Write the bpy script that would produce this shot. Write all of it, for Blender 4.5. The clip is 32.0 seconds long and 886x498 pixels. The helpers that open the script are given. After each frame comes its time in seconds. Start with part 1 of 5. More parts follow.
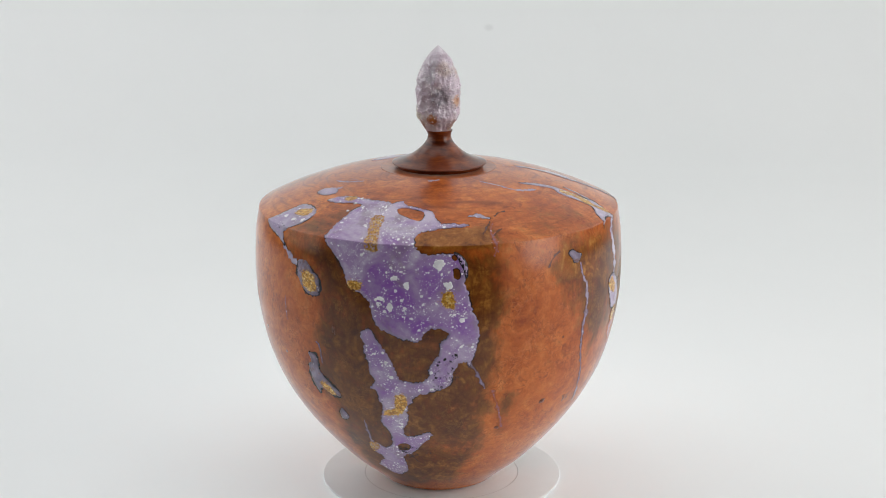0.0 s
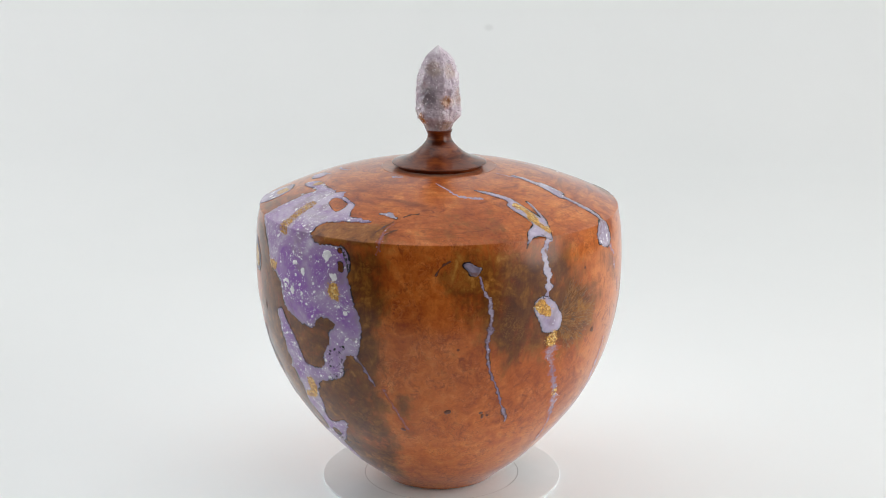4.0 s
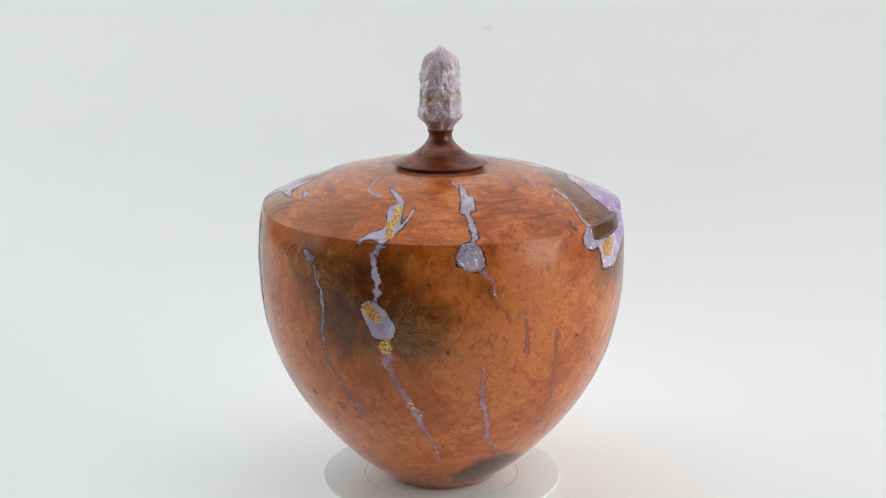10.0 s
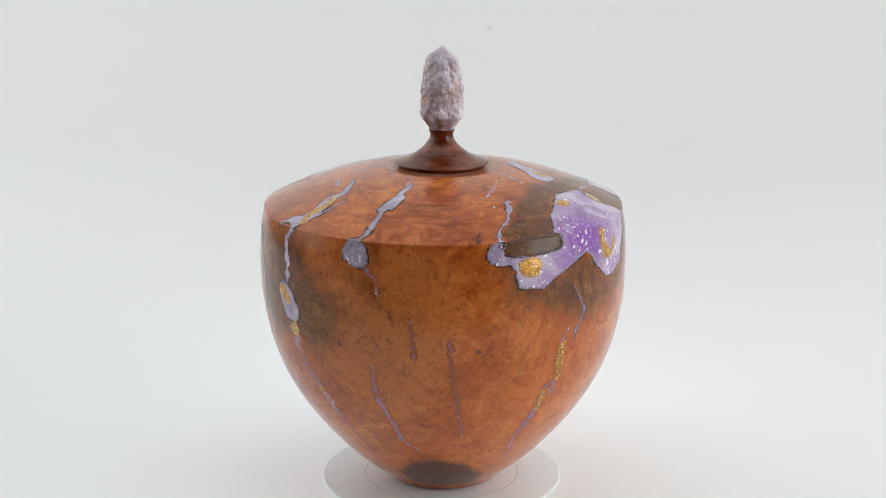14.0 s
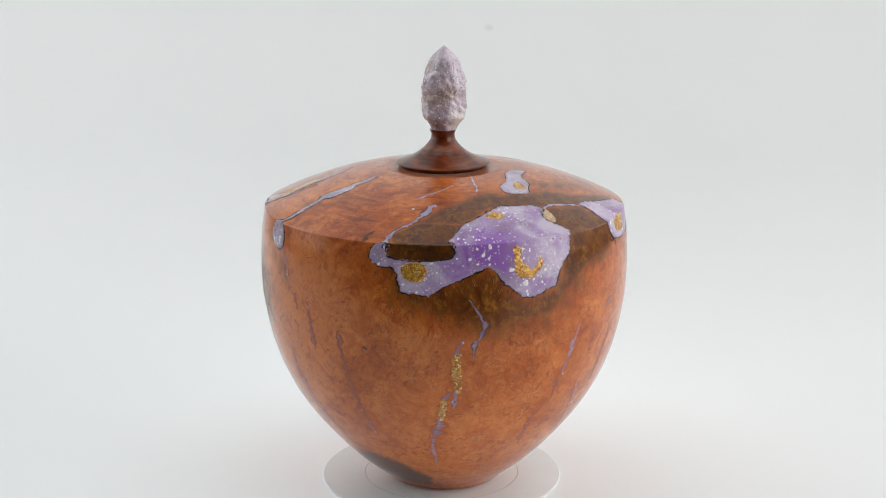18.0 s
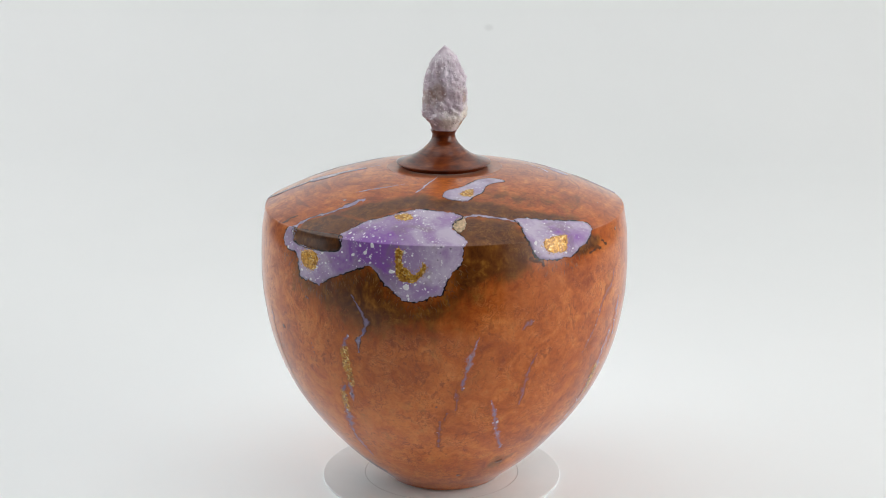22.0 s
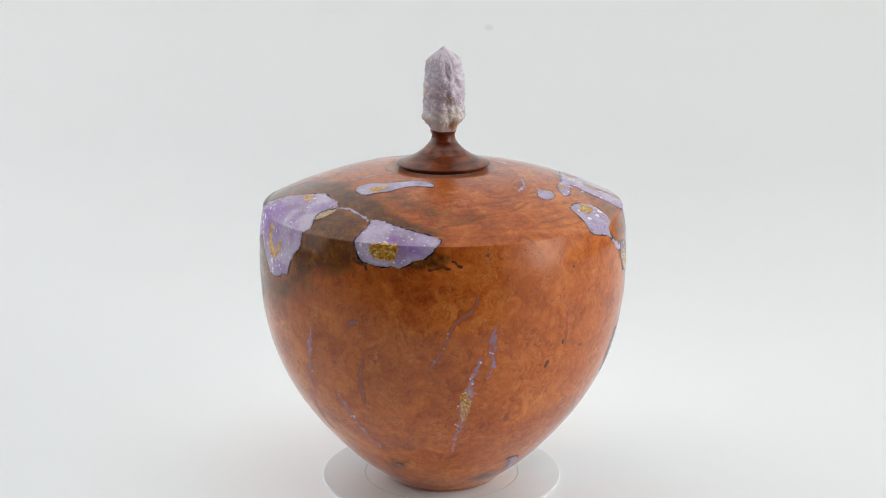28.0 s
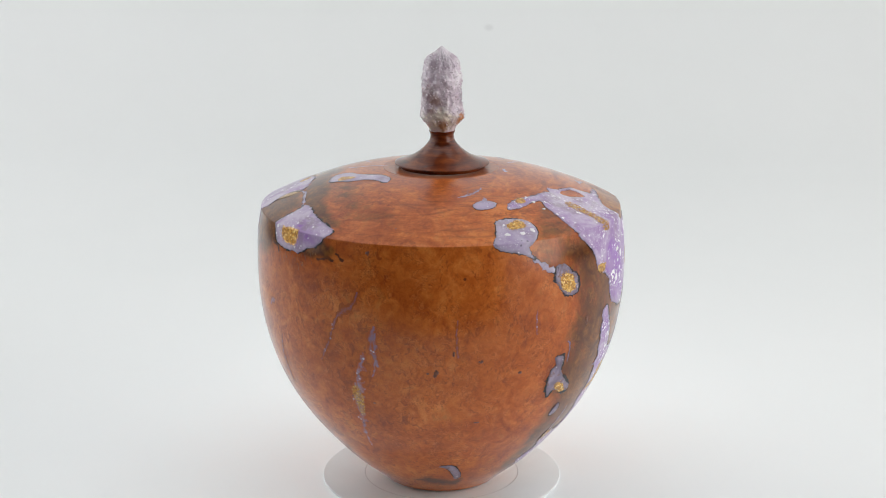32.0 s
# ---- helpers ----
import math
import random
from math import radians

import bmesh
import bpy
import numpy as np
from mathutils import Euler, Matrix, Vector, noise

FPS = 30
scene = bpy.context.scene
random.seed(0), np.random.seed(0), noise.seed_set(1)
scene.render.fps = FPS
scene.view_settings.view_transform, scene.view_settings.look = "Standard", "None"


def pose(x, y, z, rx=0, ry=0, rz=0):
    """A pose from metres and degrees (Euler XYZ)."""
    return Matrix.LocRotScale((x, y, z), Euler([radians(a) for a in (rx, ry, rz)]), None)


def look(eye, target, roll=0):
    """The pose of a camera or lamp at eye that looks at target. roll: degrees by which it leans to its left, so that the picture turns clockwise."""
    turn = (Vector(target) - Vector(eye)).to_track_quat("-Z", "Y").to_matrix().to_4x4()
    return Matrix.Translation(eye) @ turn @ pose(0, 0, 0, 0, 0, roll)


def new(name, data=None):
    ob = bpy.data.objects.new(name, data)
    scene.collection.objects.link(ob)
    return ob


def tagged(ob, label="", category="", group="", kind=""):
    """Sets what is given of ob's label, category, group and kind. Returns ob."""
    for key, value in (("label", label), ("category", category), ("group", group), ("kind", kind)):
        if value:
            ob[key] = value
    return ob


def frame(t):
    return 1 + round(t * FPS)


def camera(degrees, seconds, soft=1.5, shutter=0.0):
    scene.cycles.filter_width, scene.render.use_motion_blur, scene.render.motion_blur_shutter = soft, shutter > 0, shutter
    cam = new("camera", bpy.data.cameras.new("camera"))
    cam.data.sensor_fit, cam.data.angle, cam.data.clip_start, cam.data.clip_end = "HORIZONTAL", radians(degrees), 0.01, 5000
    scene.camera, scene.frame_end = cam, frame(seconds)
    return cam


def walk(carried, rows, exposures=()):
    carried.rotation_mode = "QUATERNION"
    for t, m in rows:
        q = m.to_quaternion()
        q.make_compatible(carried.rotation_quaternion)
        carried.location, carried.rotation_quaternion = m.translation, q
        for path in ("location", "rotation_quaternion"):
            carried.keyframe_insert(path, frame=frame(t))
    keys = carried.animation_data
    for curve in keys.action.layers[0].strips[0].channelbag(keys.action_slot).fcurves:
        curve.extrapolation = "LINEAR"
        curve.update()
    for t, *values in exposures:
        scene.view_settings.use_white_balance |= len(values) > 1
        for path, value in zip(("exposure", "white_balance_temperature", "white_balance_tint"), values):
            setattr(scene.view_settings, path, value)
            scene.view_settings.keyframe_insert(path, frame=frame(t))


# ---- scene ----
from mathutils import geometry

cam = camera(28.62, 32.0, soft=1.05)
EYE = (0.0009, -1.0, 0.4002)
TILT = 90 - 14.552
walk(cam, [(0, pose(*EYE, TILT, 0, 0)), (32, pose(*EYE, TILT, 0, 0))],
     exposures=[(0, -0.18), (3, -0.11), (6, -0.04), (7, -0.07), (9, -0.10), (11, -0.12), (13, -0.14), (17, -0.12), (20, -0.14), (23, -0.11), (29, -0.11), (32, -0.13)])

# ---- light: an assumed tent out of view, two lit sides and an added top, round a white sweep in a dark grey room ----
world = bpy.data.worlds.new("world")
scene.world = world
world.use_nodes = True
world.node_tree.nodes["Background"].inputs[0].default_value = (0.86, 0.93, 1.0, 1)
world.node_tree.nodes["Background"].inputs[1].default_value = 0.02


def area_lamp(name, eye, target, wide, high, power, colour):
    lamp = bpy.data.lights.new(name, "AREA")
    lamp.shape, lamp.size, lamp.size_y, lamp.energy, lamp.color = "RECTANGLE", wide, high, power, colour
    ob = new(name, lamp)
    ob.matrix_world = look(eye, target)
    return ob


area_lamp("side_bank_lamp", (0.94, 0.48, 0.80), (0, 0.48, 0.80), 1.5, 1.3, 8.5, (1.0, 0.98, 0.962))
area_lamp("side_bank_lamp", (-0.94, 0.48, 0.80), (0, 0.48, 0.80), 1.5, 1.3, 10.5, (0.99, 0.983, 0.987))
# unseen overhead fill, added to soften the floor's shadows
area_lamp("overhead_fill_lamp", (0, -0.15, 1.47), (0, -0.1499, 0), 1.7, 0.7, 3.6, (0.98, 0.983, 0.99))
area_lamp("front_lamp", (0.98, -0.56, 0.44), (0, 0, 0.10), 0.6, 0.95, 7.4, (1.0, 0.975, 0.955))
# weak fill added on the left to balance the urn's front
area_lamp("front_lamp", (-0.95, -0.60, 0.66), (0, 0, 0.08), 0.6, 0.6, 0.9, (0.98, 0.99, 1.0))
# added fill lamp below the sweep, brightens the floor round the urn
area_lamp("floor_fill_lamp", (-0.03, 0.02, -0.30), (-0.03, 0.0201, 0.2), 0.38, 0.30, 5.8, (0.86, 0.95, 1.0))


# ---- materials ----
def links(mat):
    mat.use_nodes = True
    tree = mat.node_tree
    return tree, tree.nodes["Principled BSDF"]


def node(tree, kind, **inputs):
    n = tree.nodes.new(kind)
    for key, value in inputs.items():
        n.inputs[key.replace("_", " ")].default_value = value
    return n


def ramp(tree, source, *stops):
    n = tree.nodes.new("ShaderNodeValToRGB")
    while len(n.color_ramp.elements) < len(stops):
        n.color_ramp.elements.new(0.5)
    for e, (pos, col) in zip(n.color_ramp.elements, stops):
        e.position, e.color = pos, (*col, 1)
    tree.links.new(source, n.inputs["Fac"])
    return n.outputs["Color"]


def mask(tree, source, low, high):
    n = tree.nodes.new("ShaderNodeMapRange")
    n.interpolation_type = "SMOOTHSTEP"
    n.inputs["From Min"].default_value, n.inputs["From Max"].default_value = low, high
    tree.links.new(source, n.inputs["Value"])
    return n.outputs["Result"]


def sums(tree, kind, a, b):
    n = tree.nodes.new("ShaderNodeMath")
    n.operation = kind
    for i, v in enumerate((a, b)):
        if isinstance(v, (int, float)):
            n.inputs[i].default_value = v
        else:
            tree.links.new(v, n.inputs[i])
    return n.outputs[0]


def mixed(tree, fac, a, b, kind="MIX"):
    n = tree.nodes.new("ShaderNodeMix")
    n.data_type, n.blend_type = "RGBA", kind
    for i, v in ((0, fac), (6, a), (7, b)):
        if isinstance(v, (int, float)):
            n.inputs[i].default_value = v
        elif isinstance(v, tuple):
            n.inputs[i].default_value = (*v, 1)
        else:
            tree.links.new(v, n.inputs[i])
    return n.outputs[2]


def grain(tree, co, scale, detail=4.0, rough=0.55, bend=0.0, kind="FBM", stretch=None):
    n = node(tree, "ShaderNodeTexNoise", Scale=scale, Detail=detail, Roughness=rough, Distortion=bend)
    n.noise_type = kind
    if stretch:
        m = tree.nodes.new("ShaderNodeMapping")
        m.inputs["Scale"].default_value = stretch
        tree.links.new(co, m.inputs["Vector"])
        co = m.outputs["Vector"]
    tree.links.new(co, n.inputs["Vector"])
    return n.outputs["Fac"]


def cells(tree, co, scale, feature="F1"):
    n = node(tree, "ShaderNodeTexVoronoi", Scale=scale)
    n.feature = feature
    tree.links.new(co, n.inputs["Vector"])
    return n


def place(tree):
    return tree.nodes.new("ShaderNodeTexCoord").outputs["Object"]


def attribute(tree, name):
    n = tree.nodes.new("ShaderNodeAttribute")
    n.attribute_name = name
    return n.outputs["Fac"]


def bumped(tree, b, height, strength, distance):
    n = node(tree, "ShaderNodeBump", Strength=strength, Distance=distance)
    tree.links.new(height, n.inputs["Height"])
    tree.links.new(n.outputs["Normal"], b.inputs["Normal"])


def lacquer(b, rough, gloss=1.0):
    b.inputs["Roughness"].default_value = rough
    b.inputs["Coat Weight"].default_value, b.inputs["Coat Roughness"].default_value = gloss, 0.20
    b.inputs["Coat IOR"].default_value = 1.42
    b.inputs["Specular IOR Level"].default_value = 0.06
    # sheen added for the milky haze of reflections along grazing edges
    b.inputs["Sheen Weight"].default_value, b.inputs["Sheen Roughness"].default_value = 0.60, 0.15


def plain(name, colour, rough, vary=0.03, size=40.0):
    mat = bpy.data.materials.new(name)
    tree, b = links(mat)
    b.inputs["Roughness"].default_value = rough
    lo, hi = [c * (1 - vary) for c in colour], [min(1, c * (1 + vary)) for c in colour]
    tree.links.new(ramp(tree, grain(tree, place(tree), size), (0.3, lo), (0.7, hi)), b.inputs["Base Color"])
    return mat


def backdrop_paper():
    mat = bpy.data.materials.new("white_backdrop_paper")
    tree, b = links(mat)
    co = place(tree)
    base = ramp(tree, grain(tree, co, 3.0), (0.3, (0.83, 0.855, 0.855)), (0.7, (0.85, 0.87, 0.87)))
    # one small round grey spot, placed on the paper to fit the camera's view
    d = tree.nodes.new("ShaderNodeVectorMath")
    d.operation = "DISTANCE"
    d.inputs[1].default_value = GREY_SPOT
    tree.links.new(co, d.inputs[0])
    spot = sums(tree, "MULTIPLY", mask(tree, d.outputs["Value"], 0.0085, 0.002), 0.22)
    tree.links.new(mixed(tree, spot, base, (0.45, 0.46, 0.46)), b.inputs["Base Color"])
    b.inputs["Roughness"].default_value = 0.8
    bumped(tree, b, grain(tree, co, 900.0), 0.05, 0.0004)
    # a little translucency, added so the fill lamp below can brighten the floor
    shine = node(tree, "ShaderNodeBsdfTranslucent", Color=(0.86, 0.87, 0.87, 1))
    both = node(tree, "ShaderNodeMixShader", Fac=0.06)
    tree.links.new(b.outputs[0], both.inputs[1])
    tree.links.new(shine.outputs[0], both.inputs[2])
    tree.links.new(both.outputs[0], tree.nodes["Material Output"].inputs["Surface"])
    return mat


def burl_wood(name, dark_only=False):
    """Figured burl: softly mottled orange-brown with small curly wrinkles, turning to umber, amber or smoke where the attributes say."""
    mat = bpy.data.materials.new(name)
    tree, b = links(mat)
    co = place(tree)
    broad = grain(tree, co, 15.0, 3.0, 0.5, 0.8)
    curl = grain(tree, co, 70.0, 5.0, 0.58, 1.3)
    fleck = grain(tree, co, 300.0, 5.0, 0.62, 0.9)
    streak = grain(tree, co, 340.0, 3.0, 0.55, 0.7, stretch=(1.0, 1.0, 0.28))
    fig = sums(tree, "ADD", sums(tree, "MULTIPLY", broad, 0.36), sums(tree, "ADD", sums(tree, "MULTIPLY", curl, 0.40), sums(tree, "MULTIPLY", fleck, 0.24)))
    wood = ramp(tree, fig, (0.37, (0.285, 0.050, 0.006)), (0.45, (0.440, 0.096, 0.012)), (0.53, (0.565, 0.145, 0.022)), (0.63, (0.690, 0.216, 0.046)))
    # lighter orange where the pale attribute says
    pale_tone = mask(tree, sums(tree, "ADD", attribute(tree, "pale"), sums(tree, "MULTIPLY", sums(tree, "SUBTRACT", curl, 0.5), 1.6)), 0.1, 0.9)
    wood = mixed(tree, sums(tree, "MULTIPLY", pale_tone, 0.55), wood, (0.72, 0.235, 0.062))
    # feathery lighter and darker bands that flow round the dome, fading below the shoulder
    height = tree.nodes.new("ShaderNodeSeparateXYZ")
    tree.links.new(co, height.inputs[0])
    dome = mask(tree, height.outputs["Z"], 0.166, 0.175)
    runs = tree.nodes.new("ShaderNodeAttribute")
    runs.attribute_name = "flow"
    feather = grain(tree, runs.outputs["Vector"], 58.0, 5.0, 0.60, 1.8)
    flow = ramp(tree, feather, (0.33, (0.42, 0.34, 0.30)), (0.44, (0.82, 0.77, 0.74)), (0.54, (1.0, 1.0, 1.0)), (0.67, (1.22, 1.38, 1.6)))
    wood = mixed(tree, sums(tree, "ADD", 0.10, sums(tree, "MULTIPLY", dome, 0.70)), wood, flow, "MULTIPLY")
    # soft reddish-brown smudges a few millimetres long
    smudge = sums(tree, "MULTIPLY", mask(tree, grain(tree, co, 250.0, 4.0, 0.6, 1.0, stretch=(1.0, 1.0, 0.75)), 0.52, 0.66), mask(tree, grain(tree, co, 42.0, 3.0, 0.6), 0.36, 0.62))
    wood = mixed(tree, sums(tree, "MULTIPLY", smudge, 0.70), wood, (0.200, 0.036, 0.008))
    # short curly wrinkles in clusters, their chatoyant light and dark flanks put into colour
    twist = grain(tree, co, 170.0, 3.0, 0.5, 1.9)
    bunch = sums(tree, "MULTIPLY", mask(tree, grain(tree, co, 65.0, 3.0, 0.6), 0.45, 0.60), sums(tree, "SUBTRACT", 1.0, sums(tree, "MULTIPLY", dome, 0.55)))
    thin = sums(tree, "SUBTRACT", 1.0, mask(tree, sums(tree, "ABSOLUTE", sums(tree, "SUBTRACT", twist, 0.5), 0.0), 0.0, 0.040))
    lit = sums(tree, "SUBTRACT", 1.0, mask(tree, sums(tree, "ABSOLUTE", sums(tree, "SUBTRACT", twist, 0.56), 0.0), 0.0, 0.045))
    wood = mixed(tree, sums(tree, "MULTIPLY", sums(tree, "MULTIPLY", thin, bunch), 0.50), wood, (0.170, 0.034, 0.008))
    wood = mixed(tree, sums(tree, "MULTIPLY", sums(tree, "MULTIPLY", lit, bunch), 0.22), wood, (0.80, 0.300, 0.095))
    # sparse longer hairlines
    hair = sums(tree, "SUBTRACT", 1.0, mask(tree, sums(tree, "ABSOLUTE", sums(tree, "SUBTRACT", grain(tree, co, 60.0, 4.0, 0.6, 2.4), 0.5), 0.0), 0.0, 0.012))
    hair = sums(tree, "MULTIPLY", hair, mask(tree, grain(tree, co, 30.0, 2.0), 0.52, 0.60))
    wood = mixed(tree, sums(tree, "MULTIPLY", hair, 0.42), wood, (0.150, 0.032, 0.010))
    pore = grain(tree, co, 1000.0, 2.0, 0.6, 0.4)
    wood = mixed(tree, sums(tree, "MULTIPLY", mask(tree, pore, 0.57, 0.70), 0.26), wood, (0.20, 0.045, 0.012))
    tone = sums(tree, "ADD", sums(tree, "MULTIPLY", curl, 0.50), sums(tree, "ADD", sums(tree, "MULTIPLY", fleck, 0.25), sums(tree, "MULTIPLY", streak, 0.25)))
    umber = ramp(tree, tone, (0.37, (0.036, 0.009, 0.0012)), (0.46, (0.082, 0.024, 0.003)), (0.54, (0.145, 0.046, 0.006)), (0.63, (0.250, 0.090, 0.012)))
    amber = ramp(tree, tone, (0.38, (0.105, 0.028, 0.003)), (0.46, (0.215, 0.068, 0.008)), (0.54, (0.340, 0.120, 0.016)), (0.63, (0.520, 0.228, 0.045)))
    # amber wisps in the dark wood
    wisp = sums(tree, "SUBTRACT", 1.0, mask(tree, sums(tree, "ABSOLUTE", sums(tree, "SUBTRACT", grain(tree, co, 110.0, 4.0, 0.6, 3.2), 0.5), 0.0), 0.0, 0.035))
    wisp = sums(tree, "MULTIPLY", wisp, mask(tree, grain(tree, co, 55.0, 3.0), 0.50, 0.64))
    umber = mixed(tree, sums(tree, "MULTIPLY", wisp, 0.55), umber, (0.34, 0.140, 0.026))
    if dark_only:
        colour = mixed(tree, 0.35, umber, (0.060, 0.022, 0.008))
    else:
        ragged_tone = sums(tree, "ADD", sums(tree, "MULTIPLY", curl, 0.45), sums(tree, "ADD", sums(tree, "MULTIPLY", streak, 0.35), sums(tree, "MULTIPLY", fleck, 0.2)))
        edge = sums(tree, "ADD", attribute(tree, "dark"), sums(tree, "MULTIPLY", sums(tree, "SUBTRACT", ragged_tone, 0.5), 2.4))
        edge = sums(tree, "ADD", edge, sums(tree, "MULTIPLY", sums(tree, "SUBTRACT", grain(tree, co, 30.0, 4.0, 0.6, 2.0), 0.5), 1.5))
        colour = mixed(tree, sums(tree, "MULTIPLY", mask(tree, edge, 0.12, 0.98), 0.94), wood, umber)
        gilt = sums(tree, "ADD", attribute(tree, "amber"), sums(tree, "MULTIPLY", sums(tree, "SUBTRACT", ragged_tone, 0.5), 2.2))
        colour = mixed(tree, sums(tree, "MULTIPLY", mask(tree, gilt, 0.20, 1.0), 0.9), colour, amber)
        char = sums(tree, "ADD", attribute(tree, "char"), sums(tree, "MULTIPLY", sums(tree, "SUBTRACT", ragged_tone, 0.5), 2.4))
        colour = mixed(tree, sums(tree, "MULTIPLY", mask(tree, char, 0.3, 1.1), 0.85), colour, (0.036, 0.016, 0.010))
    # pin knots
    pin = cells(tree, co, 95.0)
    dot = mask(tree, sums(tree, "SUBTRACT", pin.outputs["Distance"], sums(tree, "MULTIPLY", mask(tree, grain(tree, co, 40.0), 0.5, 0.7), 0.09)), 0.03, -0.02)
    colour = mixed(tree, sums(tree, "MULTIPLY", dot, 0.8), colour, (0.05, 0.016, 0.008))
    tree.links.new(colour, b.inputs["Base Color"])
    lacquer(b, 0.42)
    bumped(tree, b, fleck, 0.03, 0.0003)
    return mat


def lid_wood():
    mat = bpy.data.materials.new("dark_red_wood")
    tree, b = links(mat)
    co = place(tree)
    streak = grain(tree, co, 160.0, 5.0, 0.6, 0.6, stretch=(0.5, 0.5, 2.6))
    col = ramp(tree, streak, (0.34, (0.065, 0.011, 0.0025)), (0.5, (0.140, 0.026, 0.005)), (0.66, (0.240, 0.055, 0.011)))
    tree.links.new(col, b.inputs["Base Color"])
    lacquer(b, 0.4, 0.9)
    b.inputs["Coat Roughness"].default_value = 0.14
    return mat


def resin(name, deep, mid, pale, flecks, brown=0.0, border=(0.30, 0.29, 0.36), soaked=0.0, bed=(0.46, 0.105, 0.019)):
    """Crushed-stone resin: clouded lavender, greyer towards its edge, with fine white flecks, polished flat."""
    mat = bpy.data.materials.new(name)
    tree, b = links(mat)
    co = place(tree)
    cloud = grain(tree, co, 48.0, 5.0, 0.6, 0.9)
    fine = grain(tree, co, 380.0, 4.0, 0.6)
    tone = sums(tree, "ADD", sums(tree, "MULTIPLY", cloud, 0.8), sums(tree, "MULTIPLY", fine, 0.2))
    tone = sums(tree, "SUBTRACT", tone, sums(tree, "MULTIPLY", attribute(tree, "violet"), 0.15))
    col = ramp(tree, tone, (0.30, deep), (0.46, mid), (0.62, pale))
    # grey-brown clouds and a grey-blue margin
    murk = mask(tree, grain(tree, co, 70.0, 4.0, 0.6, 0.6), 0.52, 0.68)
    col = mixed(tree, sums(tree, "MULTIPLY", murk, 0.5), col, (0.27, 0.21, 0.24))
    margin = mask(tree, sums(tree, "ADD", attribute(tree, "inner"), sums(tree, "MULTIPLY", sums(tree, "SUBTRACT", cloud, 0.5), 1.2)), 0.75, 0.1)
    col = mixed(tree, sums(tree, "MULTIPLY", margin, 0.7), col, tuple(0.45 * m + 0.55 * g for m, g in zip(mid, border)))
    if brown:
        rust = mask(tree, grain(tree, co, 210.0, 3.0, 0.6, 0.8), 0.62 - 0.25 * brown, 0.80 - 0.2 * brown)
        col = mixed(tree, sums(tree, "MULTIPLY", rust, 0.8), col, (0.21, 0.075, 0.028))
    if soaked:
        # the resin thins out into the wood beside a hairline crack
        thin = sums(tree, "ADD", attribute(tree, "inner"), sums(tree, "MULTIPLY", sums(tree, "SUBTRACT", grain(tree, co, 330.0, 4.0, 0.65, 0.8), 0.5), 2.6))
        col = mixed(tree, mask(tree, thin, 0.75 + soaked, -0.30 + soaked), col, bed)
    v = cells(tree, co, 520.0)
    pick = tree.nodes.new("ShaderNodeSeparateColor")
    tree.links.new(v.outputs["Color"], pick.inputs[0])
    size_of = sums(tree, "MULTIPLY", mask(tree, pick.outputs[0], 0.45, 1.0), 0.38)
    gone = sums(tree, "SUBTRACT", v.outputs["Distance"], sums(tree, "MULTIPLY", size_of, mask(tree, grain(tree, co, 90.0, 2.0), 0.42, 0.62)))
    col = mixed(tree, sums(tree, "MULTIPLY", mask(tree, gone, 0.06, -0.03), flecks), col, (0.68, 0.66, 0.74))
    g = cells(tree, co, 330.0)
    dark = sums(tree, "MULTIPLY", mask(tree, sums(tree, "SUBTRACT", g.outputs["Distance"], sums(tree, "MULTIPLY", mask(tree, grain(tree, co, 60.0, 2.0), 0.58, 0.72), 0.3)), 0.02, -0.05), 0.7)
    col = mixed(tree, dark, col, (0.06, 0.055, 0.09))
    tree.links.new(col, b.inputs["Base Color"])
    lacquer(b, 0.4, 0.75)
    return mat


def gold_grains():
    mat = bpy.data.materials.new("gold_grains")
    tree, b = links(mat)
    co = place(tree)
    v = cells(tree, co, 1050.0)
    edge = cells(tree, co, 1050.0, "DISTANCE_TO_EDGE")
    pick = tree.nodes.new("ShaderNodeSeparateColor")
    tree.links.new(v.outputs["Color"], pick.inputs[0])
    col = ramp(tree, pick.outputs[0], (0.0, (0.30, 0.105, 0.008)), (0.35, (0.60, 0.270, 0.022)), (0.75, (0.82, 0.450, 0.060)), (1.0, (1.0, 0.78, 0.32)))
    col = mixed(tree, sums(tree, "MULTIPLY", mask(tree, edge.outputs["Distance"], 0.10, 0.0), 0.6), col, (0.20, 0.070, 0.010))
    tree.links.new(col, b.inputs["Base Color"])
    b.inputs["Metallic"].default_value, b.inputs["Roughness"].default_value = 0.35, 0.42
    b.inputs["Coat Weight"].default_value, b.inputs["Coat Roughness"].default_value = 0.7, 0.05
    bumped(tree, b, pick.outputs[1], 0.35, 0.0005)
    return mat


